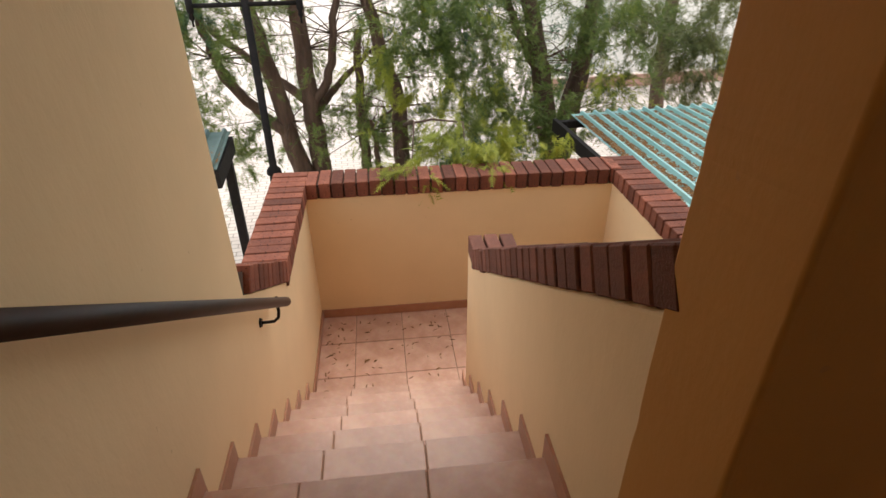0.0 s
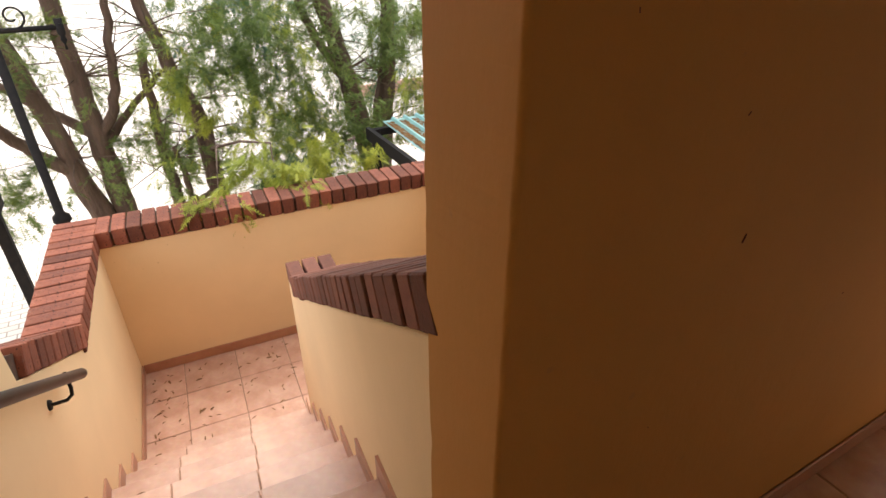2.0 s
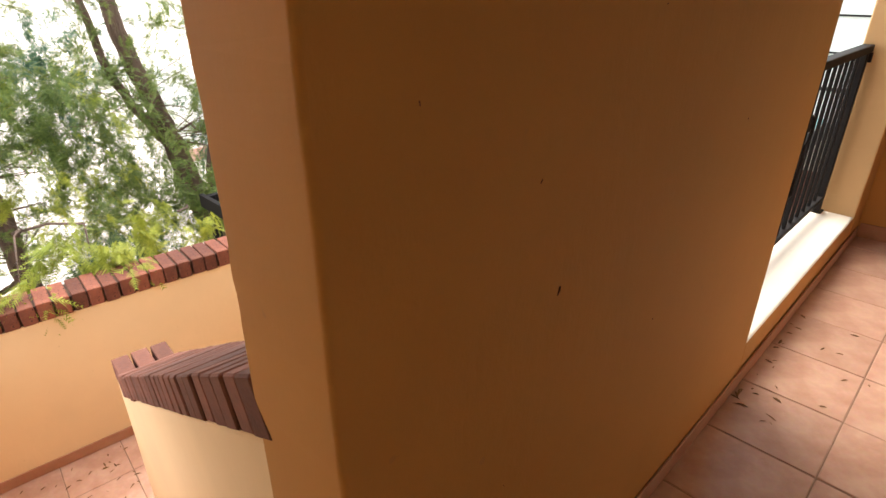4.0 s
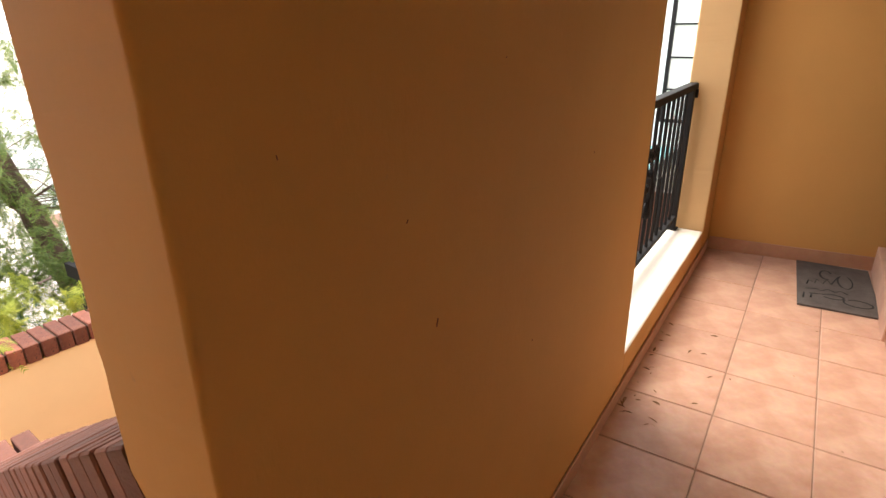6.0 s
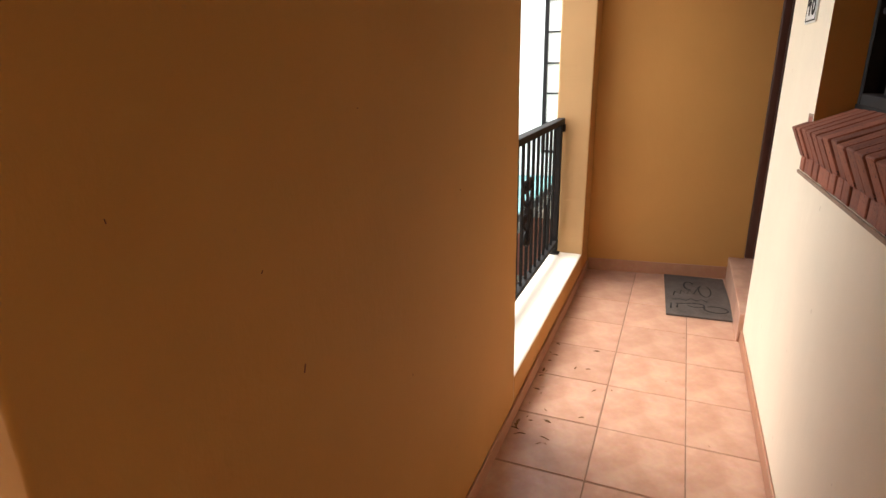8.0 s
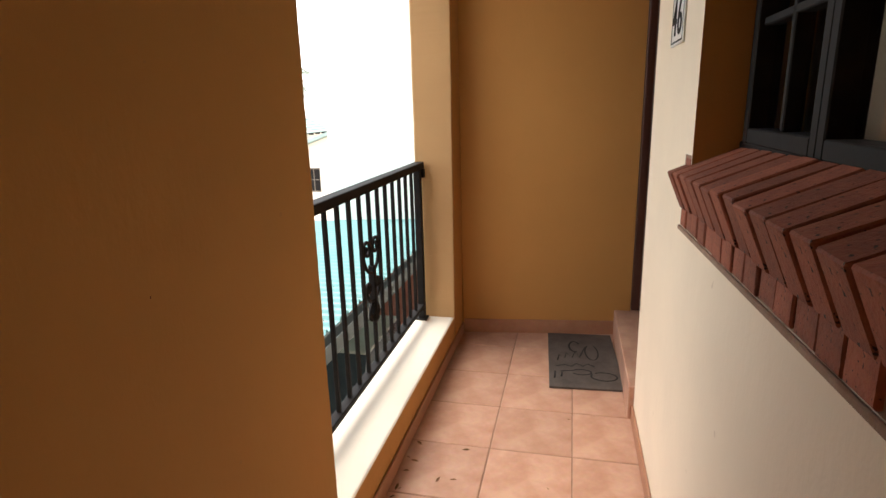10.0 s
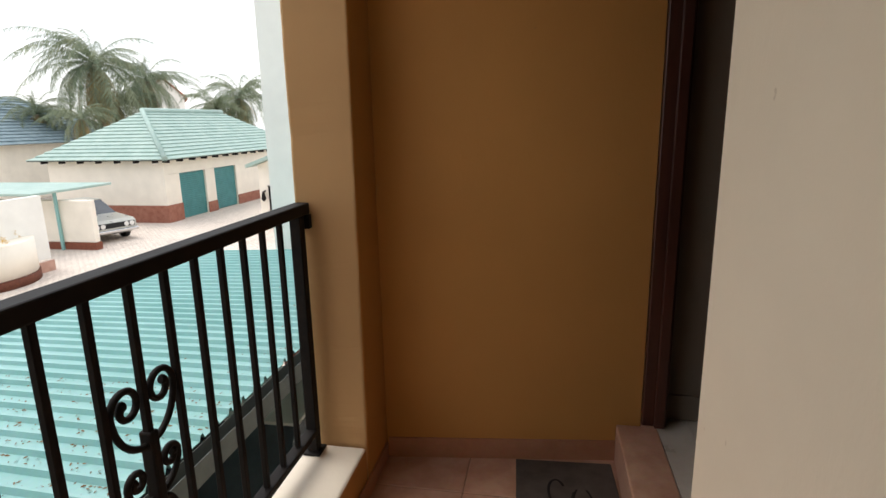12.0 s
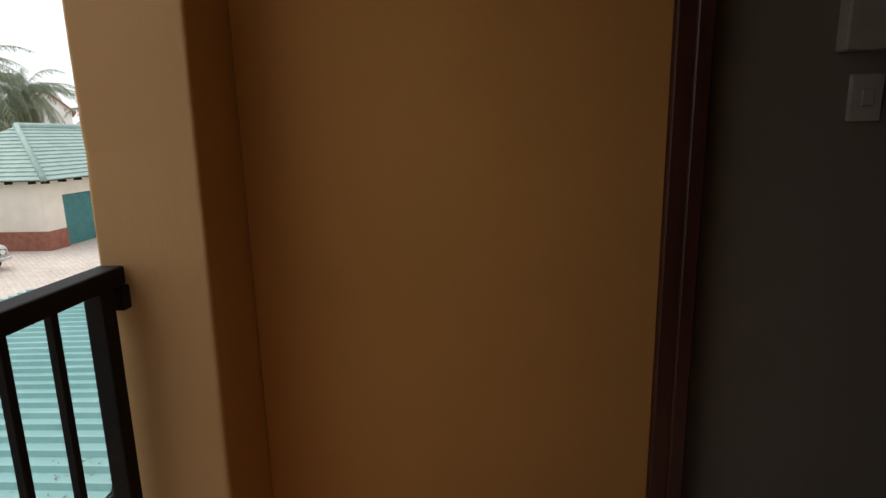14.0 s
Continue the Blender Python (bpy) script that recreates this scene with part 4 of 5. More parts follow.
hip_roof(bm, RX0, RX1, RY0, RY1, EZ, RH)
ra = (RY1 - RY0) / 2
A, B = (RX0 + ra, RY0 + ra, EZ + RH), (RX1 - ra, RY0 + ra, EZ + RH)
roof_courses(garage, ROOFTILE, (RX0, RY0, EZ), (RX1, RY0, EZ), A, B, 14, 0.05)
roof_courses(garage, ROOFTILE, (RX0, RY0, EZ), (RX0, RY1, EZ), A, (A[0] + 0.001, A[1] + 0.001, A[2]), 14, 0.05)
groof = wpart("roof", bm, ROOFTILE, garage)
bm = bmesh.new()
tube(bm, [(RX0, RY0, EZ + 0.06), (A[0], A[1], A[2] + 0.06), (B[0], B[1], B[2] + 0.06)], 0.12, 8)
wpart("ridge_cap", bm, ROOFTILE, garage)
wpart("fascia", boxes((RX0, RX1, RY0, RY0 + 0.03, EZ - 0.03, EZ), (RX0, RX0 + 0.03, RY0, RY1, EZ - 0.03, EZ)), BLACK, garage)
raft = mesh_of(boxes((-0.04, 0.04, 0, 0.3, -0.13, -0.03)), "rafter_end", BLACK)
for i in range(15):
    r = new("rafter_end", raft)
    r.location = (RX0 + 0.3 + 0.9 * i, RY0 + 0.03, EZ)
    at_world(r, garage)
raft2 = mesh_of(boxes((0, 0.3, -0.04, 0.04, -0.13, -0.03)), "rafter_end", BLACK)
for i in range(7):
    r = new("rafter_end", raft2)
    r.location = (RX0 + 0.03, RY0 + 0.6 + 0.9 * i, EZ)
    at_world(r, garage)

annex = thing("low_annex", "low cream annex with a green mono-pitch roof and barred window", "house", (26.0, 12.0, G))
wpart("wall", prism([(8.0, G + 0.35), (11.3, G + 0.35), (11.3, -0.20), (8.0, 0.94)], "x", 22.9, 32), OUTER, annex)
wpart("plinth", boxes((22.87, 32, 8.0, 11.32, G, G + 0.35)), BRICK, annex)
wpart("roof", prism([(11.6, -0.29), (11.6, -0.16), (8.0, 1.1), (8.0, 0.97)], "x", 22.5, 32.4), ROOFTILE, annex)
awin = wpart("window", boxes((22.86, 22.9, 10.4, 10.9, G + 0.75, G + 1.66)), BLACK, annex, "dark window with bars")
wpart("window_bar", boxes((22.84, 22.87, 10.38, 10.92, G + 0.70, G + 0.75), (22.84, 22.87, 10.38, 10.92, G + 1.66, G + 1.71), (22.84, 22.87, 10.635, 10.665, G + 0.7, G + 1.7), (22.84, 22.87, 10.38, 10.92, G + 1.2, G + 1.23)), GREYWALL, awin)
bm = bmesh.new()
tube(bm, [(22.89, 11.05, G + 1.5), (22.72, 11.05, G + 1.45), (22.72, 11.05, G + 1.2), (22.72, 11.05, G + 1.1)], [0.03, 0.05, 0.1, 0.04], 8)
wpart("wall_lamp", bm, BLACK, annex)

wing = thing("white_wing", "tall white plastered wing with a barred stair window and brick base", "house", (10.5, 1.5, G))
wpart("wall", boxes((10.0, 14.0, -4.0, 4.1, G + 1.5, 5.0), (10.02, 14.0, -4.0, 4.08, G, G + 1.5)), WHITEWALL, wing)
wpart("brick_base", boxes((9.96, 10.02, 0.9, 4.1, G, G + 1.5)), PLINTH, wing)
wpart("window_frame", boxes((9.96, 9.998, 2.30, 2.36, -0.05, 2.9), (9.96, 9.998, 1.5, 1.56, -0.05, 2.9), (9.96, 9.998, 1.56, 2.30, -0.05, 0.0)), BLACK, wing)
for k in range(6):
    wpart("window_bar", boxes((9.965, 9.99, 1.56, 2.30, 0.45 + 0.48 * k, 0.475 + 0.48 * k)), BLACK, wing)

gable = thing("gabled_house", "far white gabled house with a red tiled roof", "house", (52, 35.4, G))
GM = pose(51, 35.4, 0, 0, 0, 36)
wpart("wall", prism([(-1.7, G), (2.3, G), (2.3, 3.5), (0.0, 5.7), (-1.7, 4.1)], "x", 0, 8, GM), WHITEWALL, gable)
wpart("roof", prism([(-2.0, 3.85), (0.0, 5.72), (2.6, 3.25), (2.6, 3.42), (0.0, 5.92), (-2.0, 4.03)], "x", -0.3, 8.4, GM), REDTILE, gable)
bluehouse = thing("blue_roofed_house", "far house with a blue-grey tiled roof and pink walls", "house", (30, 36, G))
wpart("wall", boxes((28.5, 40, 30.4, 40, G, 0.6)), OUTER, bluehouse)
bm = bmesh.new()
hip_roof(bm, 27.9, 41, 29.8, 41, 0.5, 3.0)
roof_courses(bluehouse, BLUETILE, (27.9, 29.8, 0.5), (27.9, 41, 0.5), (33.5, 35.4, 3.5), (33.501, 35.401, 3.5), 16, 0.05)
roof_courses(bluehouse, BLUETILE, (27.9, 29.8, 0.5), (41, 29.8, 0.5), (33.5, 35.4, 3.5), (35.4, 35.4, 3.5), 16, 0.05)
wpart("roof", bm, BLUETILE, bluehouse)

# ---- yard walls, shelter, car ----
yard = thing("yard_wall", "low cream screen wall with a brick foot", "wall", (18.5, 16.5, G))
wpart("wall", boxes((18.47, 18.7, 15.1, 24.0, G + 0.25, G + 1.7), bevel=0.02), OUTER, yard)
wpart("foot", boxes((18.44, 18.73, 15.07, 24.0, G, G + 0.25)), BRICK, yard)
yard2 = thing("planter_wall", "curved cream planter wall with a brick foot", "wall", (14.6, 14.6, G))
bm = bmesh.new()
tube(bm, [(14.2, 15.2, G + 0.25), (14.2, 15.2, G + 1.15)], 1.55, 40)
wpart("wall", bm, OUTER, yard2)
bm = bmesh.new()
tube(bm, [(14.2, 15.2, G), (14.2, 15.2, G + 0.25)], 1.58, 40)
wpart("foot", bm, BRICK, yard2)
flowers = thing("flower_bed", "bed of yellow flowers on the curved planter wall", "flowers", (14.2, 15.2, G + 1.15))
leaf_part("foliage", [((14.2, 15.2, G + 1.2), (0.8, 0.8, 0.05), 260)], 1.0, LEAF, flowers, 91, size=0.14)
leaf_part("blossom", [((14.2, 15.2, G + 1.33), (0.95, 0.95, 0.05), 900)], 2.0, YELLOW, flowers, 92, size=0.12, label="bright yellow blossoms")
shelter = thing("wash_shelter", "flat green sheeted shelter on a thin green post", "shelter", (18.2, 17.0, G))
wpart("roof", boxes((17.2, 20.6, 16.0, 22.0, -0.72, -0.64), bevel=0.01), ROOFTILE, shelter)
wpart("post", boxes((18.35, 18.43, 16.3, 16.38, G, -0.72)), TEAL, shelter)
wpart("post", boxes((20.3, 20.38, 21.7, 21.78, G, -0.72)), TEAL, shelter)


def car(name, label, at, yaw, paint):
    """A boxy saloon, its front towards +x of its own frame."""
    m = pose(*at, 0, 0, yaw)
    c = thing(name, label, "car", at)
    prof = [(-2.1, 0.32), (-2.12, 0.75), (-1.95, 0.86), (-1.25, 0.90), (1.05 - 0.25, 0.90), (1.95, 0.80), (2.1, 0.70), (2.12, 0.35), (1.7, 0.22), (-1.7, 0.22)]
    wpart("body", prism(prof, "y", -0.82, 0.82, m, 0.05, 3), paint, c)
    bm = bmesh.new()
    lo = [(-1.35, -0.76, 0.89), (0.85, -0.76, 0.89), (0.85, 0.76, 0.89), (-1.35, 0.76, 0.89)]
    hi = [(-0.95, -0.60, 1.36), (0.15, -0.60, 1.38), (0.15, 0.60, 1.38), (-0.95, 0.60, 1.36)]
    a = [bm.verts.new(m @ Vector(p)) for p in lo]
    b = [bm.verts.new(m @ Vector(p)) for p in hi]
    for i in range(4):
        bm.faces.new((a[i], a[(i + 1) % 4], b[(i + 1) % 4], b[i]))
    bm.faces.new(b)
    wpart("cabin", bm, CARGLASS, c, "dark glazed cabin")
    wpart("roof", boxes((-0.98, 0.18, -0.63, 0.63, 1.36, 1.40), m=m, bevel=0.015, seg=2), paint, c)
    wpart("grille", boxes((2.10, 2.135, -0.72, 0.72, 0.52, 0.70), m=m), TYRE, c)
    wpart("bumper", boxes((2.08, 2.20, -0.84, 0.84, 0.34, 0.46), m=m, bevel=0.03, seg=2), CHROME, c)
    for y in (-0.62, -0.42, 0.42, 0.62):
        bm = bmesh.new()
        tube(bm, [m @ Vector((2.10, y, 0.61)), m @ Vector((2.15, y, 0.61))], 0.085, 14)
        wpart("headlight", bm, PLASTIC, c)
    for x in (-1.3, 1.35):
        for y in (-0.80, 0.62):
            bm = bmesh.new()
            tube(bm, [m @ Vector((x, y, 0.30)), m @ Vector((x, y + 0.18, 0.30))], 0.30, 20)
            w = wpart("wheel", bm, TYRE, c)
            bm = bmesh.new()
            tube(bm, [m @ Vector((x, y - 0.01, 0.30)), m @ Vector((x, y + 0.19, 0.30))], 0.17, 14)
            wpart("rim", bm, CHROME, w)
    return c


car("parked_car", "old silver saloon car parked beside the garage", (20.6, 17.4, G), -112, SILVER)
car("covered_car", "dusty silver car parked under the carport eaves", (6.75, 2.88, G), 180, SILVER)

# ---- palms ----
def palm(at, height, r, seed, n=30):
    rng = np.random.default_rng(seed)
    p = thing("palm_tree", "tall palm with arching fronds and dry hanging fronds", "palm", (at[0], at[1], G), group="palms behind the garages")
    bm = bmesh.new()
    top = Vector((at[0], at[1], G + height))
    tube(bm, [(at[0], at[1], G), (at[0] + 0.1, at[1], G + height * 0.5), top], [r * 0.085, r * 0.06, r * 0.075], 10)
    wpart("trunk", bm, PALMBARK, p)
    for nm, mat, cnt, e0, e1, reach in (("frond_crown", PALM, n, -0.35, 1.5, 1.0), ("dry_frond_skirt", PALM_DRY, int(n * 1.1), -1.5, -0.45, 0.72)):
        verts, faces = [], []
        for _ in range(cnt):
            a, e = rng.random() * 6.283, e0 + (e1 - e0) * rng.random()
            L = r * (0.85 + 0.5 * rng.random()) * reach
            h = np.array([math.cos(a), math.sin(a), 0])
            pos, ang, bend = np.array(top), e, 0.075 + 0.075 * rng.random()
            side = np.array([-math.sin(a), math.cos(a), 0])
            for k in range(18):
                d = h * math.cos(ang) + np.array([0, 0, math.sin(ang)])
                nxt = pos + d * L / 18
                ang = max(ang - bend, -1.45)
                w = L * 0.17 * math.sin(math.pi * (k + 1.6) / 20.5)
                for s in (1, -1):
                    for q in (0, 0.33, 0.67):
                        o = pos + (nxt - pos) * q
                        i = len(verts)
                        ww = w * (0.7 + 0.5 * rng.random())
                        tip = o + side * s * ww * (0.55 + 0.4 * rng.random()) + d * ww * 0.5 + np.array([0, 0, -ww * (0.35 + 0.6 * rng.random())])
                        verts += [o, o + d * L * 0.011, tip]
                        faces.append((i, i + 1, i + 2))
                i = len(verts)
                verts += [pos + side * 0.025, pos - side * 0.025, nxt]
                faces.append((i, i + 1, i + 2))
                pos = nxt
        me = bpy.data.meshes.new(nm)
        me.from_pydata([tuple(v) for v in verts], [], faces)
        me.materials.append(mat)
        at_world(new(nm, me), p)
    return p


palm((35.0, 28.4), 8.0, 4.1, 5, 64)
palm((39.4, 28.2), 7.2, 3.4, 6, 60)
palm((34.0, 32.4), 5.0, 2.4, 7, 44)
palm((36.6, 28.6), 5.4, 2.6, 12, 50)
palm((42.3, 22.8), 6.0, 3.1, 8, 64)
palm((39.7, 23.2), 5.2, 2.5, 9, 50)
palm((31.0, 26.4), 4.6, 2.0, 10, 36)

# ---- bricks of the copings ----
def brick_mesh(name, l, w, h, mat, b=0.004):
    return mesh_of(boxes((-l / 2, l / 2, -w / 2, w / 2, 0, h), bevel=b), name, mat)


rng = np.random.default_rng(3)
B_FLAT = [brick_mesh("brick", 0.073 + d, 0.232, 0.108 + e, BRICK) for d, e in ((0, 0), (0.002, 0.002), (-0.002, -0.001))]
B_DARK = [brick_mesh("brick", 0.070 + d, 0.240, 0.098, BRICK_DARK) for d in (0, 0.002, -0.001)]


B_SHORT = [brick_mesh("brick", 0.066, 0.172, 0.098, BRICK_DARK)]


def lay(meshes, m, parent):
    ob = new("brick", meshes[int(rng.integers(len(meshes)))])
    j = pose(*(rng.normal(size=3) * 0.0012), *(rng.normal(size=3) * 0.6))
    ob.matrix_world = m @ j
    ob.parent = parent
    return ob


PITCH = 0.0832
UL, UR, VB = U0 - 0.105, U3 + 0.105, V1 + 0.105
n = 26
for k in range(n):          # back parapet
    lay(B_FLAT, STAIR @ pose(U0 + 0.02 + PITCH * (k + 0.35), VB, P_TOP + 0.002), parapet_back)
for k in range(15):         # left parapet, level
    lay(B_FLAT, STAIR @ pose(UL, V1 + 0.18 - PITCH * k, P_TOP + 0.002, 0, 0, 90), parapet_left)
for k in range(32):         # right parapet, level
    lay(B_FLAT, STAIR @ pose(UR, V1 + 0.18 - PITCH * k, P_TOP + 0.002, 0, 0, 90), parapet_right)
ang = math.degrees(math.atan(slope))
for k in range(10):          # left parapet, sloping
    s = 0.045 + PITCH * k
    v = KINK + 0.005 - s * math.cos(radians(ang))
    lay(B_FLAT, STAIR @ pose(UL, v, P_TOP + 0.002 + (KINK + 0.005 - v) * slope, -ang, 0, 0) @ pose(0, 0, 0, 0, 0, 90), parapet_left)
for k in range(27):         # wall between the flights, sloping
    s = 0.04 + PITCH * 0.97 * k
    v = SP1 - s * math.cos(radians(ang))
    if v > 0.915:
        lay(B_DARK, STAIR @ pose((U1 + U2) / 2, v, spine_low + 0.002 + (SP1 - v) * slope, -ang, 0, 0) @ pose(0, 0, 0, 0, 0, 90), wall_spine)
for k in range(3):
    lay(B_SHORT, STAIR @ pose(U1 + 0.032 + 0.078 * k, 2.637, spine_low - 0.006), wall_spine)
for nm, dims, par in (("mortar_bed", (U0 - 0.095, U3 + 0.095, V1 + 0.012, V1 + 0.198, P_TOP, P_TOP + 0.094), parapet_back), ("mortar_bed", (U0 - 0.198, U0 - 0.012, KINK + 0.02, V1, P_TOP, P_TOP + 0.094), parapet_left),
                      ("mortar_bed", (U3 + 0.012, U3 + 0.198, 0.97, V1, P_TOP, P_TOP + 0.094), parapet_right), ("mortar_bed", (U1 + 0.012, U2 - 0.012, SP1, 2.72, spine_low, spine_low + 0.018), wall_spine)):
    part(nm, boxes(dims, m=STAIR), MORTAR, par)
part("mortar_bed", prism([(0.92, SP0[1] + 0.01), (SP1 + 0.02, spine_low), (SP1 + 0.02, spine_low + 0.09), (0.92, SP0[1] + 0.105)], "x", U1 + 0.010, U2 - 0.010, STAIR), MORTAR, wall_spine)
part("mortar_bed", prism([(2.03, P_TOP + (KINK - 2.03) * slope), (KINK, P_TOP), (KINK + 0.02, P_TOP + 0.09), (2.03, P_TOP + (KINK - 2.03) * slope + 0.10)], "x", U0 - 0.198, U0 - 0.012, STAIR), MORTAR, parapet_left)

# ---- brick window sill ----
sill = thing("window_sill", "sloping red face-brick window sill over a brick soldier strip", "window sill", (1.95, WALL_R, 1.08))
SILL_B = [brick_mesh("brick", 0.0685 + d, 0.205, 0.106, BRICK_SILL, 0.003) for d in (0, 0.002, -0.002)]
STUB_B = [brick_mesh("brick", 0.067 + d, 0.10, 0.09, BRICK_SILL, 0.003) for d in (0, 0.002, -0.002)]
TILT_S = 22
SLANT = pose(2.66, 0, 1.04) @ pose(0, 0, 0, 0, 1.75, 0) @ pose(-2.66, 0, -1.04)      # the whole sill rises a little along the wall
for k in range(18):
    b = lay(SILL_B, SLANT @ pose(2.623 - 0.0808 * k, -0.331, 1.136, -TILT_S, 0, 0), sill)
    b.matrix_parent_inverse = Matrix.Translation(sill.location).inverted()
for k in range(19):
    b = lay(STUB_B, SLANT @ pose(2.628 - 0.0755 * k, WALL_R - 0.044, 1.046), sill)
    b.matrix_parent_inverse = Matrix.Translation(sill.location).inverted()
wpart("mortar_bed", boxes((1.215, 2.635, -0.40, WALL_R - 0.018, 1.05, 1.16), m=SLANT), MORTAR, sill)
wpart("drip_edge", boxes((1.20, 2.68, WALL_R + 0.0005, WALL_R + 0.008, 1.030, 1.042), m=SLANT, bevel=0.002), GROUT, sill)
wpart("brick_end", boxes((2.607, 2.662, WALL_R - 0.05, WALL_R + 0.002, 1.185, 1.228)), BRICK_SILL, sill)
wpart("joint", boxes((2.601, 2.676, WALL_R - 0.05, WALL_R + 0.0008, 1.175, 1.236), (1.20, 2.676, WALL_R - 0.05, WALL_R + 0.0008, 1.043, 1.12), m=SLANT), GROUT, sill, "pale mortar joints")

# ---- floor tiles ----
J = 0.004


def tile_field(us, vs, z, m, parent, top=0.012, mat=TILE):
    cache = {}
    for a0, a1 in zip(us, us[1:]):
        for b0, b1 in zip(vs, vs[1:]):
            key = (round(a1 - a0, 3), round(b1 - b0, 3))
            if key not in cache:
                w, h = key[0] - J, key[1] - J
                cache[key] = mesh_of(boxes((-w / 2, w / 2, -h / 2, h / 2, -top, 0), bevel=0.0025), "tile", mat)
            ob = new("tile", cache[key])
            ob.matrix_world = m @ pose((a0 + a1) / 2, (b0 + b1) / 2, z + rng.normal() * 0.0006, rng.normal() * 0.08, rng.normal() * 0.08, 0)
            ob.parent = parent


xs = [2.062 + 0.336 * k for k in range(-9, 8)]
tile_field(xs, [WALL_R, 0.018, 0.35, WALL_L], 0.0, I4, floor)
tile_field([U0, -0.118, 0.222, U1], [0.93, V0], 0.0, STAIR, stairs)
ub = [U0, -0.118, 0.222, 0.562, 0.902, 1.242, 1.582, U3]
tile_field(ub, [V0 + GOING * 6, 3.10, 3.44, V1], LAND, STAIR, landing)
for k in range(STEPS - 1):
    v = V0 + GOING * k
    off = (-0.118, 0.222) if k > 3 else (-0.09, 0.235)
    tile_field([U0, *off, U1], [v - 0.012, v + GOING + 0.012], -RISE * (k + 1), STAIR, stairs)
rm = mesh_of(boxes((U0 + 0.003, U1 - 0.003, -0.006, 0.004, -RISE + 0.001, -0.014), bevel=0.001), "riser_tile", TILE_SKIRT)
for k in range(STEPS):
    ob = new("riser_tile", rm)
    ob.matrix_world = STAIR @ pose(0, V0 + GOING * k, -RISE * k)
    ob.parent = stairs
# stepped skirting on both sides of the flight
SK = 0.075
for side in (0, 1):
    for k in range(STEPS):
        v = V0 + GOING * k
        u0, u1 = ((U0, U0 + 0.010), (U1 - 0.010, U1))[side]
        v_from = v - GOING if k else 1.0
        wpart("skirting_tile", prism([(v_from, -RISE * k), (v + 0.012, -RISE * k), (v + 0.012, -RISE * k + SK), (v_from, -RISE * k + SK)], "x", u0, u1, STAIR, 0.001), TILE_SKIRT, stairs)
        wpart("skirting_tile", prism([(v + 0.0, -RISE * (k + 1) + SK), (v + 0.0125, -RISE * (k + 1) + SK), (v + 0.0125, -RISE * k), (v, -RISE * k)], "x", u0, u1, STAIR), TILE_SKIRT, stairs)


def skirt(name, runs, m=I4):
    ob = structure(name, boxes(*runs, m=m, bevel=0.003), TILE_SKIRT, "terracotta tile skirting along the wall foot", "skirting")
    return ob


skirt("skirting_left", [(0.62, 4.255, WALL_L - 0.010, WALL_L - 0.001, 0.001, 0.072)])
skirt("skirting_right", [(-0.9, 3.40, WALL_R + 0.001, WALL_R + 0.010, 0.001, 0.072)])
structure("skirting_end", prism([(end_x(y) - d, y) for d, y in ((0.010, -0.2215), (0.001, -0.2215), (0.001, WALL_L - 0.011), (0.010, WALL_L - 0.011))], "z", 0.001, 0.086), TILE_SKIRT, "terracotta tile skirting along the wall foot", "skirting")
skirt("skirting_landing", [(U0 + 0.012, U3 - 0.012, V1 - 0.010, V1 - 0.001, LAND + 0.001, LAND + 0.075), (U0 + 0.001, U0 + 0.010, V0 + GOING * 6 + 0.02, V1, LAND + 0.001, LAND + 0.075)], STAIR)

# ---- dry leaves ----
def litter_mesh():
    bm = bmesh.new()
    pts = [(-0.016, 0, 0.001), (-0.006, 0.0042, 0.003), (0.006, 0.0040, 0.004), (0.017, 0, 0.002), (0.006, -0.0035, 0.003), (-0.006, -0.0040, 0.0025)]
    v = [bm.verts.new(p) for p in pts]
    w = [bm.verts.new((p[0], p[1], p[2] + 0.0012)) for p in pts]
    bm.faces.new(w)
    bm.faces.new(v[::-1])
    for i in range(6):
        bm.faces.new((v[i], v[(i + 1) % 6], w[(i + 1) % 6], w[i]))
    return mesh_of(bm, "dry_leaf", LITTER)


leaf_me = litter_mesh()


def scatter(n, fn, size=(0.6, 1.3), group="dry leaves on the floor"):
    for _ in range(n):
        p = fn()
        ob = new("dry_leaf", leaf_me)
        s = size[0] + (size[1] - size[0]) * rng.random()
        ob.matrix_world = Matrix.Translation(p) @ pose(0, 0, 0, rng.normal() * 6, rng.normal() * 6, rng.random() * 360) @ Matrix.Diagonal((s, s * (0.5 + 0.9 * rng.random()), s, 1))
        tagged(ob, "small dry brown leaf lying on the tiles", "leaf", group)


scatter(110, lambda: STAIR @ Vector((U0 + 0.05 + rng.random() ** 1.5 * 0.9, 2.85 + rng.random() * 0.85, LAND + 0.001)), (0.6, 1.3), "dry leaves on the landing")
scatter(6, lambda: STAIR @ Vector((U0 + 0.1 + rng.random() * 0.7, V0 + GOING * 5 + 0.05 + rng.random() * 0.15, -RISE * 6 + 0.001)), (0.5, 1.0), "dry leaves on the stairs")
scatter(5, lambda: STAIR @ Vector((U0 + 0.1 + rng.random() * 0.7, V0 + GOING * 3 + 0.05 + rng.random() * 0.15, -RISE * 4 + 0.001)), (0.5, 1.0), "dry leaves on the stairs")
scatter(30, lambda: Vector((2.2 + rng.random() * 0.85, 0.665 - rng.random() ** 2 * 0.28, 0.001)), (0.45, 1.15))
scatter(4, lambda: Vector((2.4 + rng.random() * 1.0, -0.1 + rng.random() * 0.5, 0.001)), (0.3, 0.5))
scatter(1, lambda: Vector((2.434, 0.422, 0.002)), (0.75, 0.76))
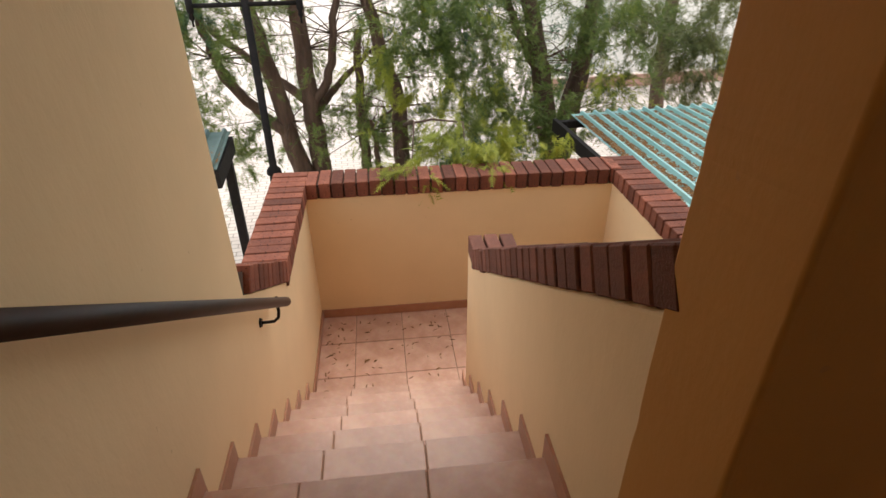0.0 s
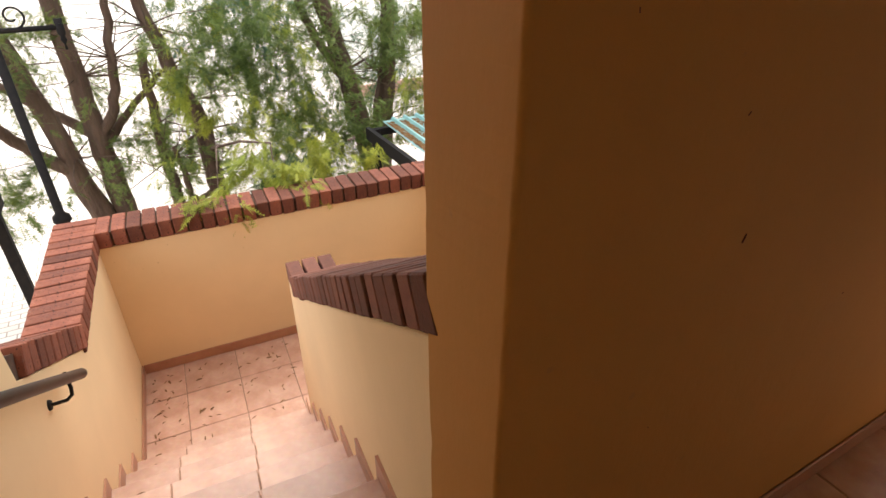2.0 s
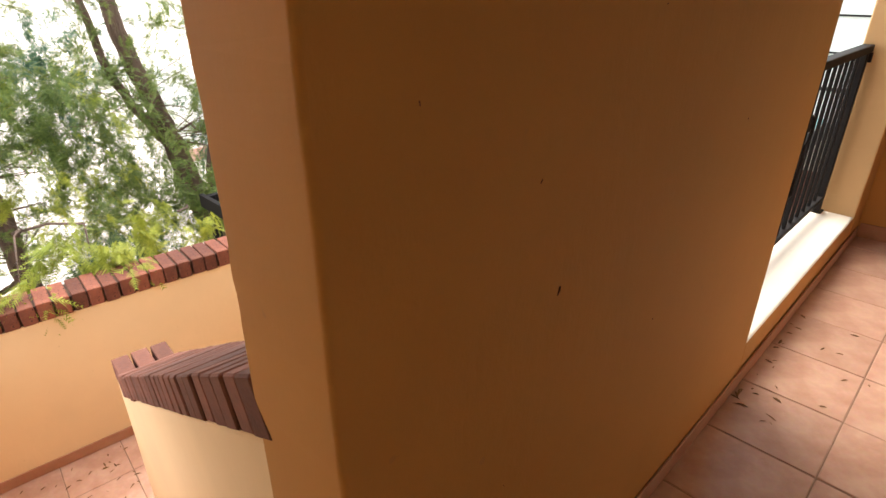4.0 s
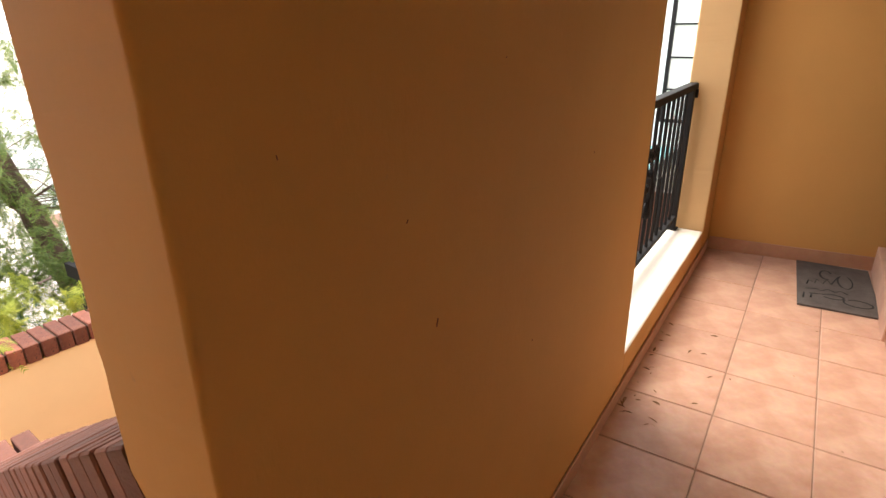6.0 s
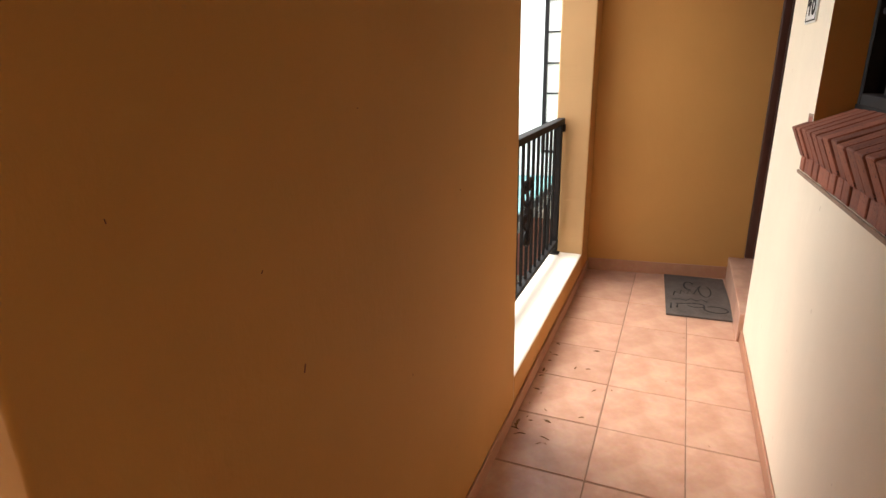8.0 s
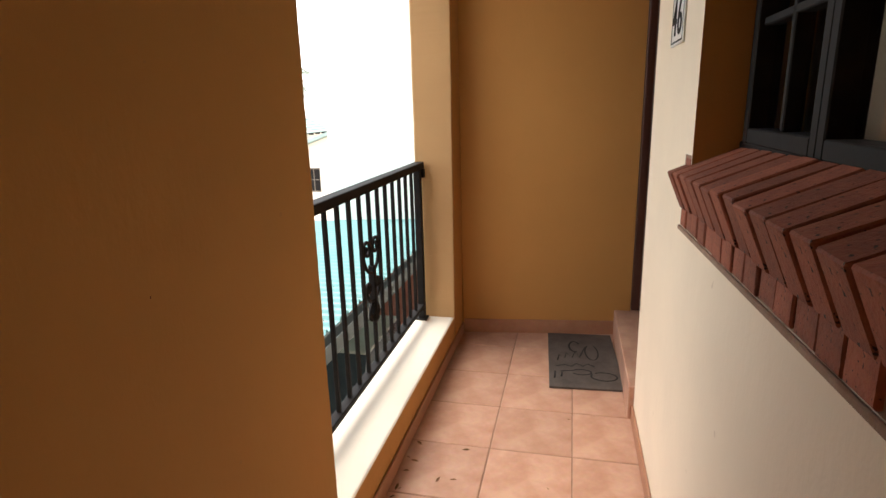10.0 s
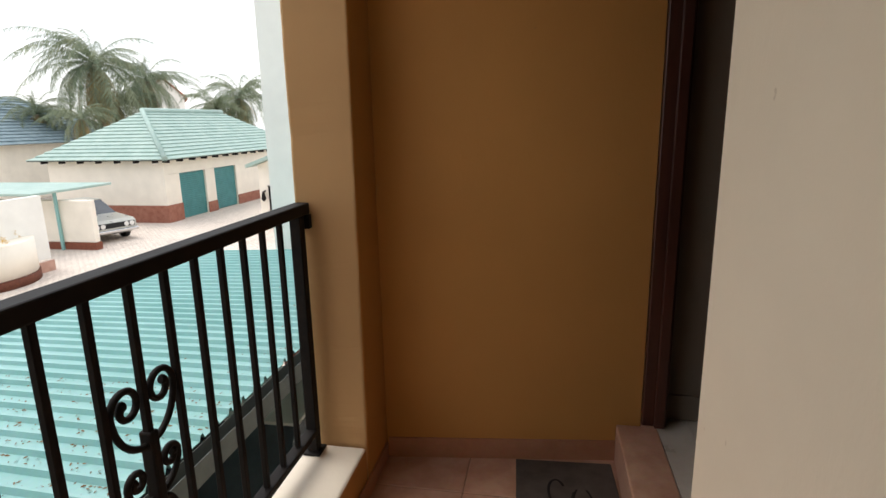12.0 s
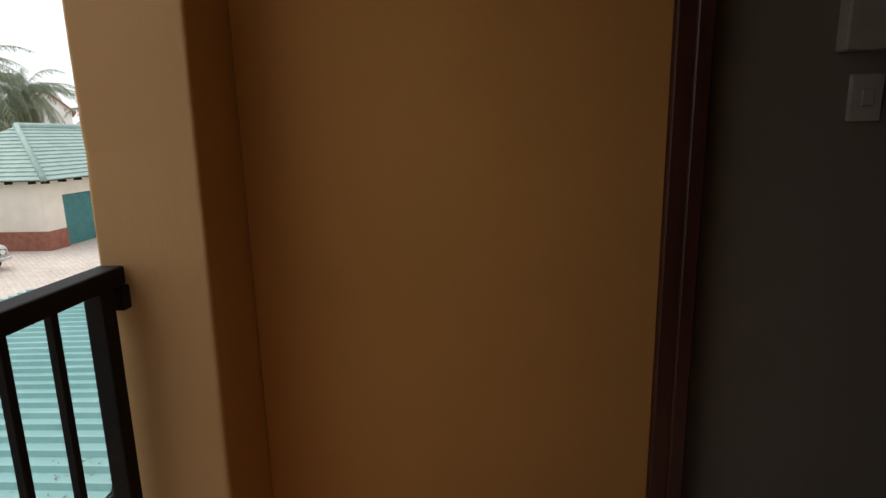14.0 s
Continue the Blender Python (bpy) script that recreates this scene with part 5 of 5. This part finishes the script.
# litter on the carport roof, thickest beside the gutter and the stairs
bm = bmesh.new()
for i in range(26000):
    a = rng.random()
    if a < 0.66:
        x, y = 2.36 + rng.random() ** 1.2 * 2.2, 3.6 + rng.random() * 2.45
    elif a < 0.97:
        x, y = 2.36 + rng.random() ** 1.7 * 3.2, 2.1 + rng.random() ** 0.75 * 4.0
    else:
        x, y = 2.36 + rng.random() * 6.5, CY0 + 0.03 + rng.exponential() * 0.28
    x += SKEW * (y - CY0)
    if (x - SKEW * (y - CY0) - 2.34) % 0.152 > 0.098 or y > CY1 - 0.1:
        continue
    z = CZ0 + (CZ1 - CZ0) * (y - CY0) / (CY1 - CY0) + 0.004
    m = pose(x, y, z, rng.normal() * 8, rng.normal() * 8, rng.random() * 360)
    s = (0.011 if a < 0.66 else 0.007) + (0.018 if a < 0.66 else 0.011) * rng.random()
    vs = [bm.verts.new(m @ Vector(p)) for p in ((-s, 0, 0), (0, s * 0.35, 0.004), (s, 0, 0.002), (0, -s * 0.35, 0))]
    bm.faces.new(vs)
for i in range(500):
    m = pose(-0.86 - rng.random() ** 1.5 * 1.2, 4.8 + rng.random() * 0.78, -0.437, rng.normal() * 8, rng.normal() * 8, rng.random() * 360)
    s = 0.010 + 0.016 * rng.random()
    bm.faces.new([bm.verts.new(m @ Vector(p)) for p in ((-s, 0, 0), (0, s * 0.35, 0.004), (s, 0, 0.002), (0, -s * 0.35, 0))])
tagged(part("roof_leaf_litter", bm, LITTER), "brown leaf litter lying on the green roof sheets", "leaf litter", kind="stuff")
# ground wall beyond the trees
yardb = thing("boundary_wall", "white boundary wall with a low red brick base", "wall", (8.0, 16.0, G))
wpart("wall", boxes((5.2, 16.0, 14.4, 14.6, G + 0.35, G + 2.2)), WHITEWALL, yardb)
wpart("brick_base", boxes((5.2, 16.0, 14.3, 14.38, G, G + 0.30)), PINKBRICK, yardb)

# ---- chips and dents in the plaster ----
chip = mesh_of(boxes((-0.0022, 0.0022, -0.0012, 0.0, -0.011, 0.011), bevel=0.0006), "plaster_chip", BRICK_DARK)
for x, z, s, a in ((1.03, 0.95, 0.7, 18), (0.96, 1.144, 0.28, 40), (0.745, 1.275, 0.25, -10), (0.75, 1.55, 0.3, 25), (1.42, 0.72, 0.2, 20), (1.25, 1.35, 0.2, 70), (0.92, 0.62, 0.2, -30), (1.75, 1.1, 0.2, 10)):
    ob = new("plaster_chip", chip)
    ob.matrix_world = pose(x, WALL_L - 0.0004, z, 0, a, 0) @ Matrix.Diagonal((s, 1, s, 1))
    tagged(ob, "small dark chip in the ochre plaster wall", "plaster chip", "chips in the plaster wall")
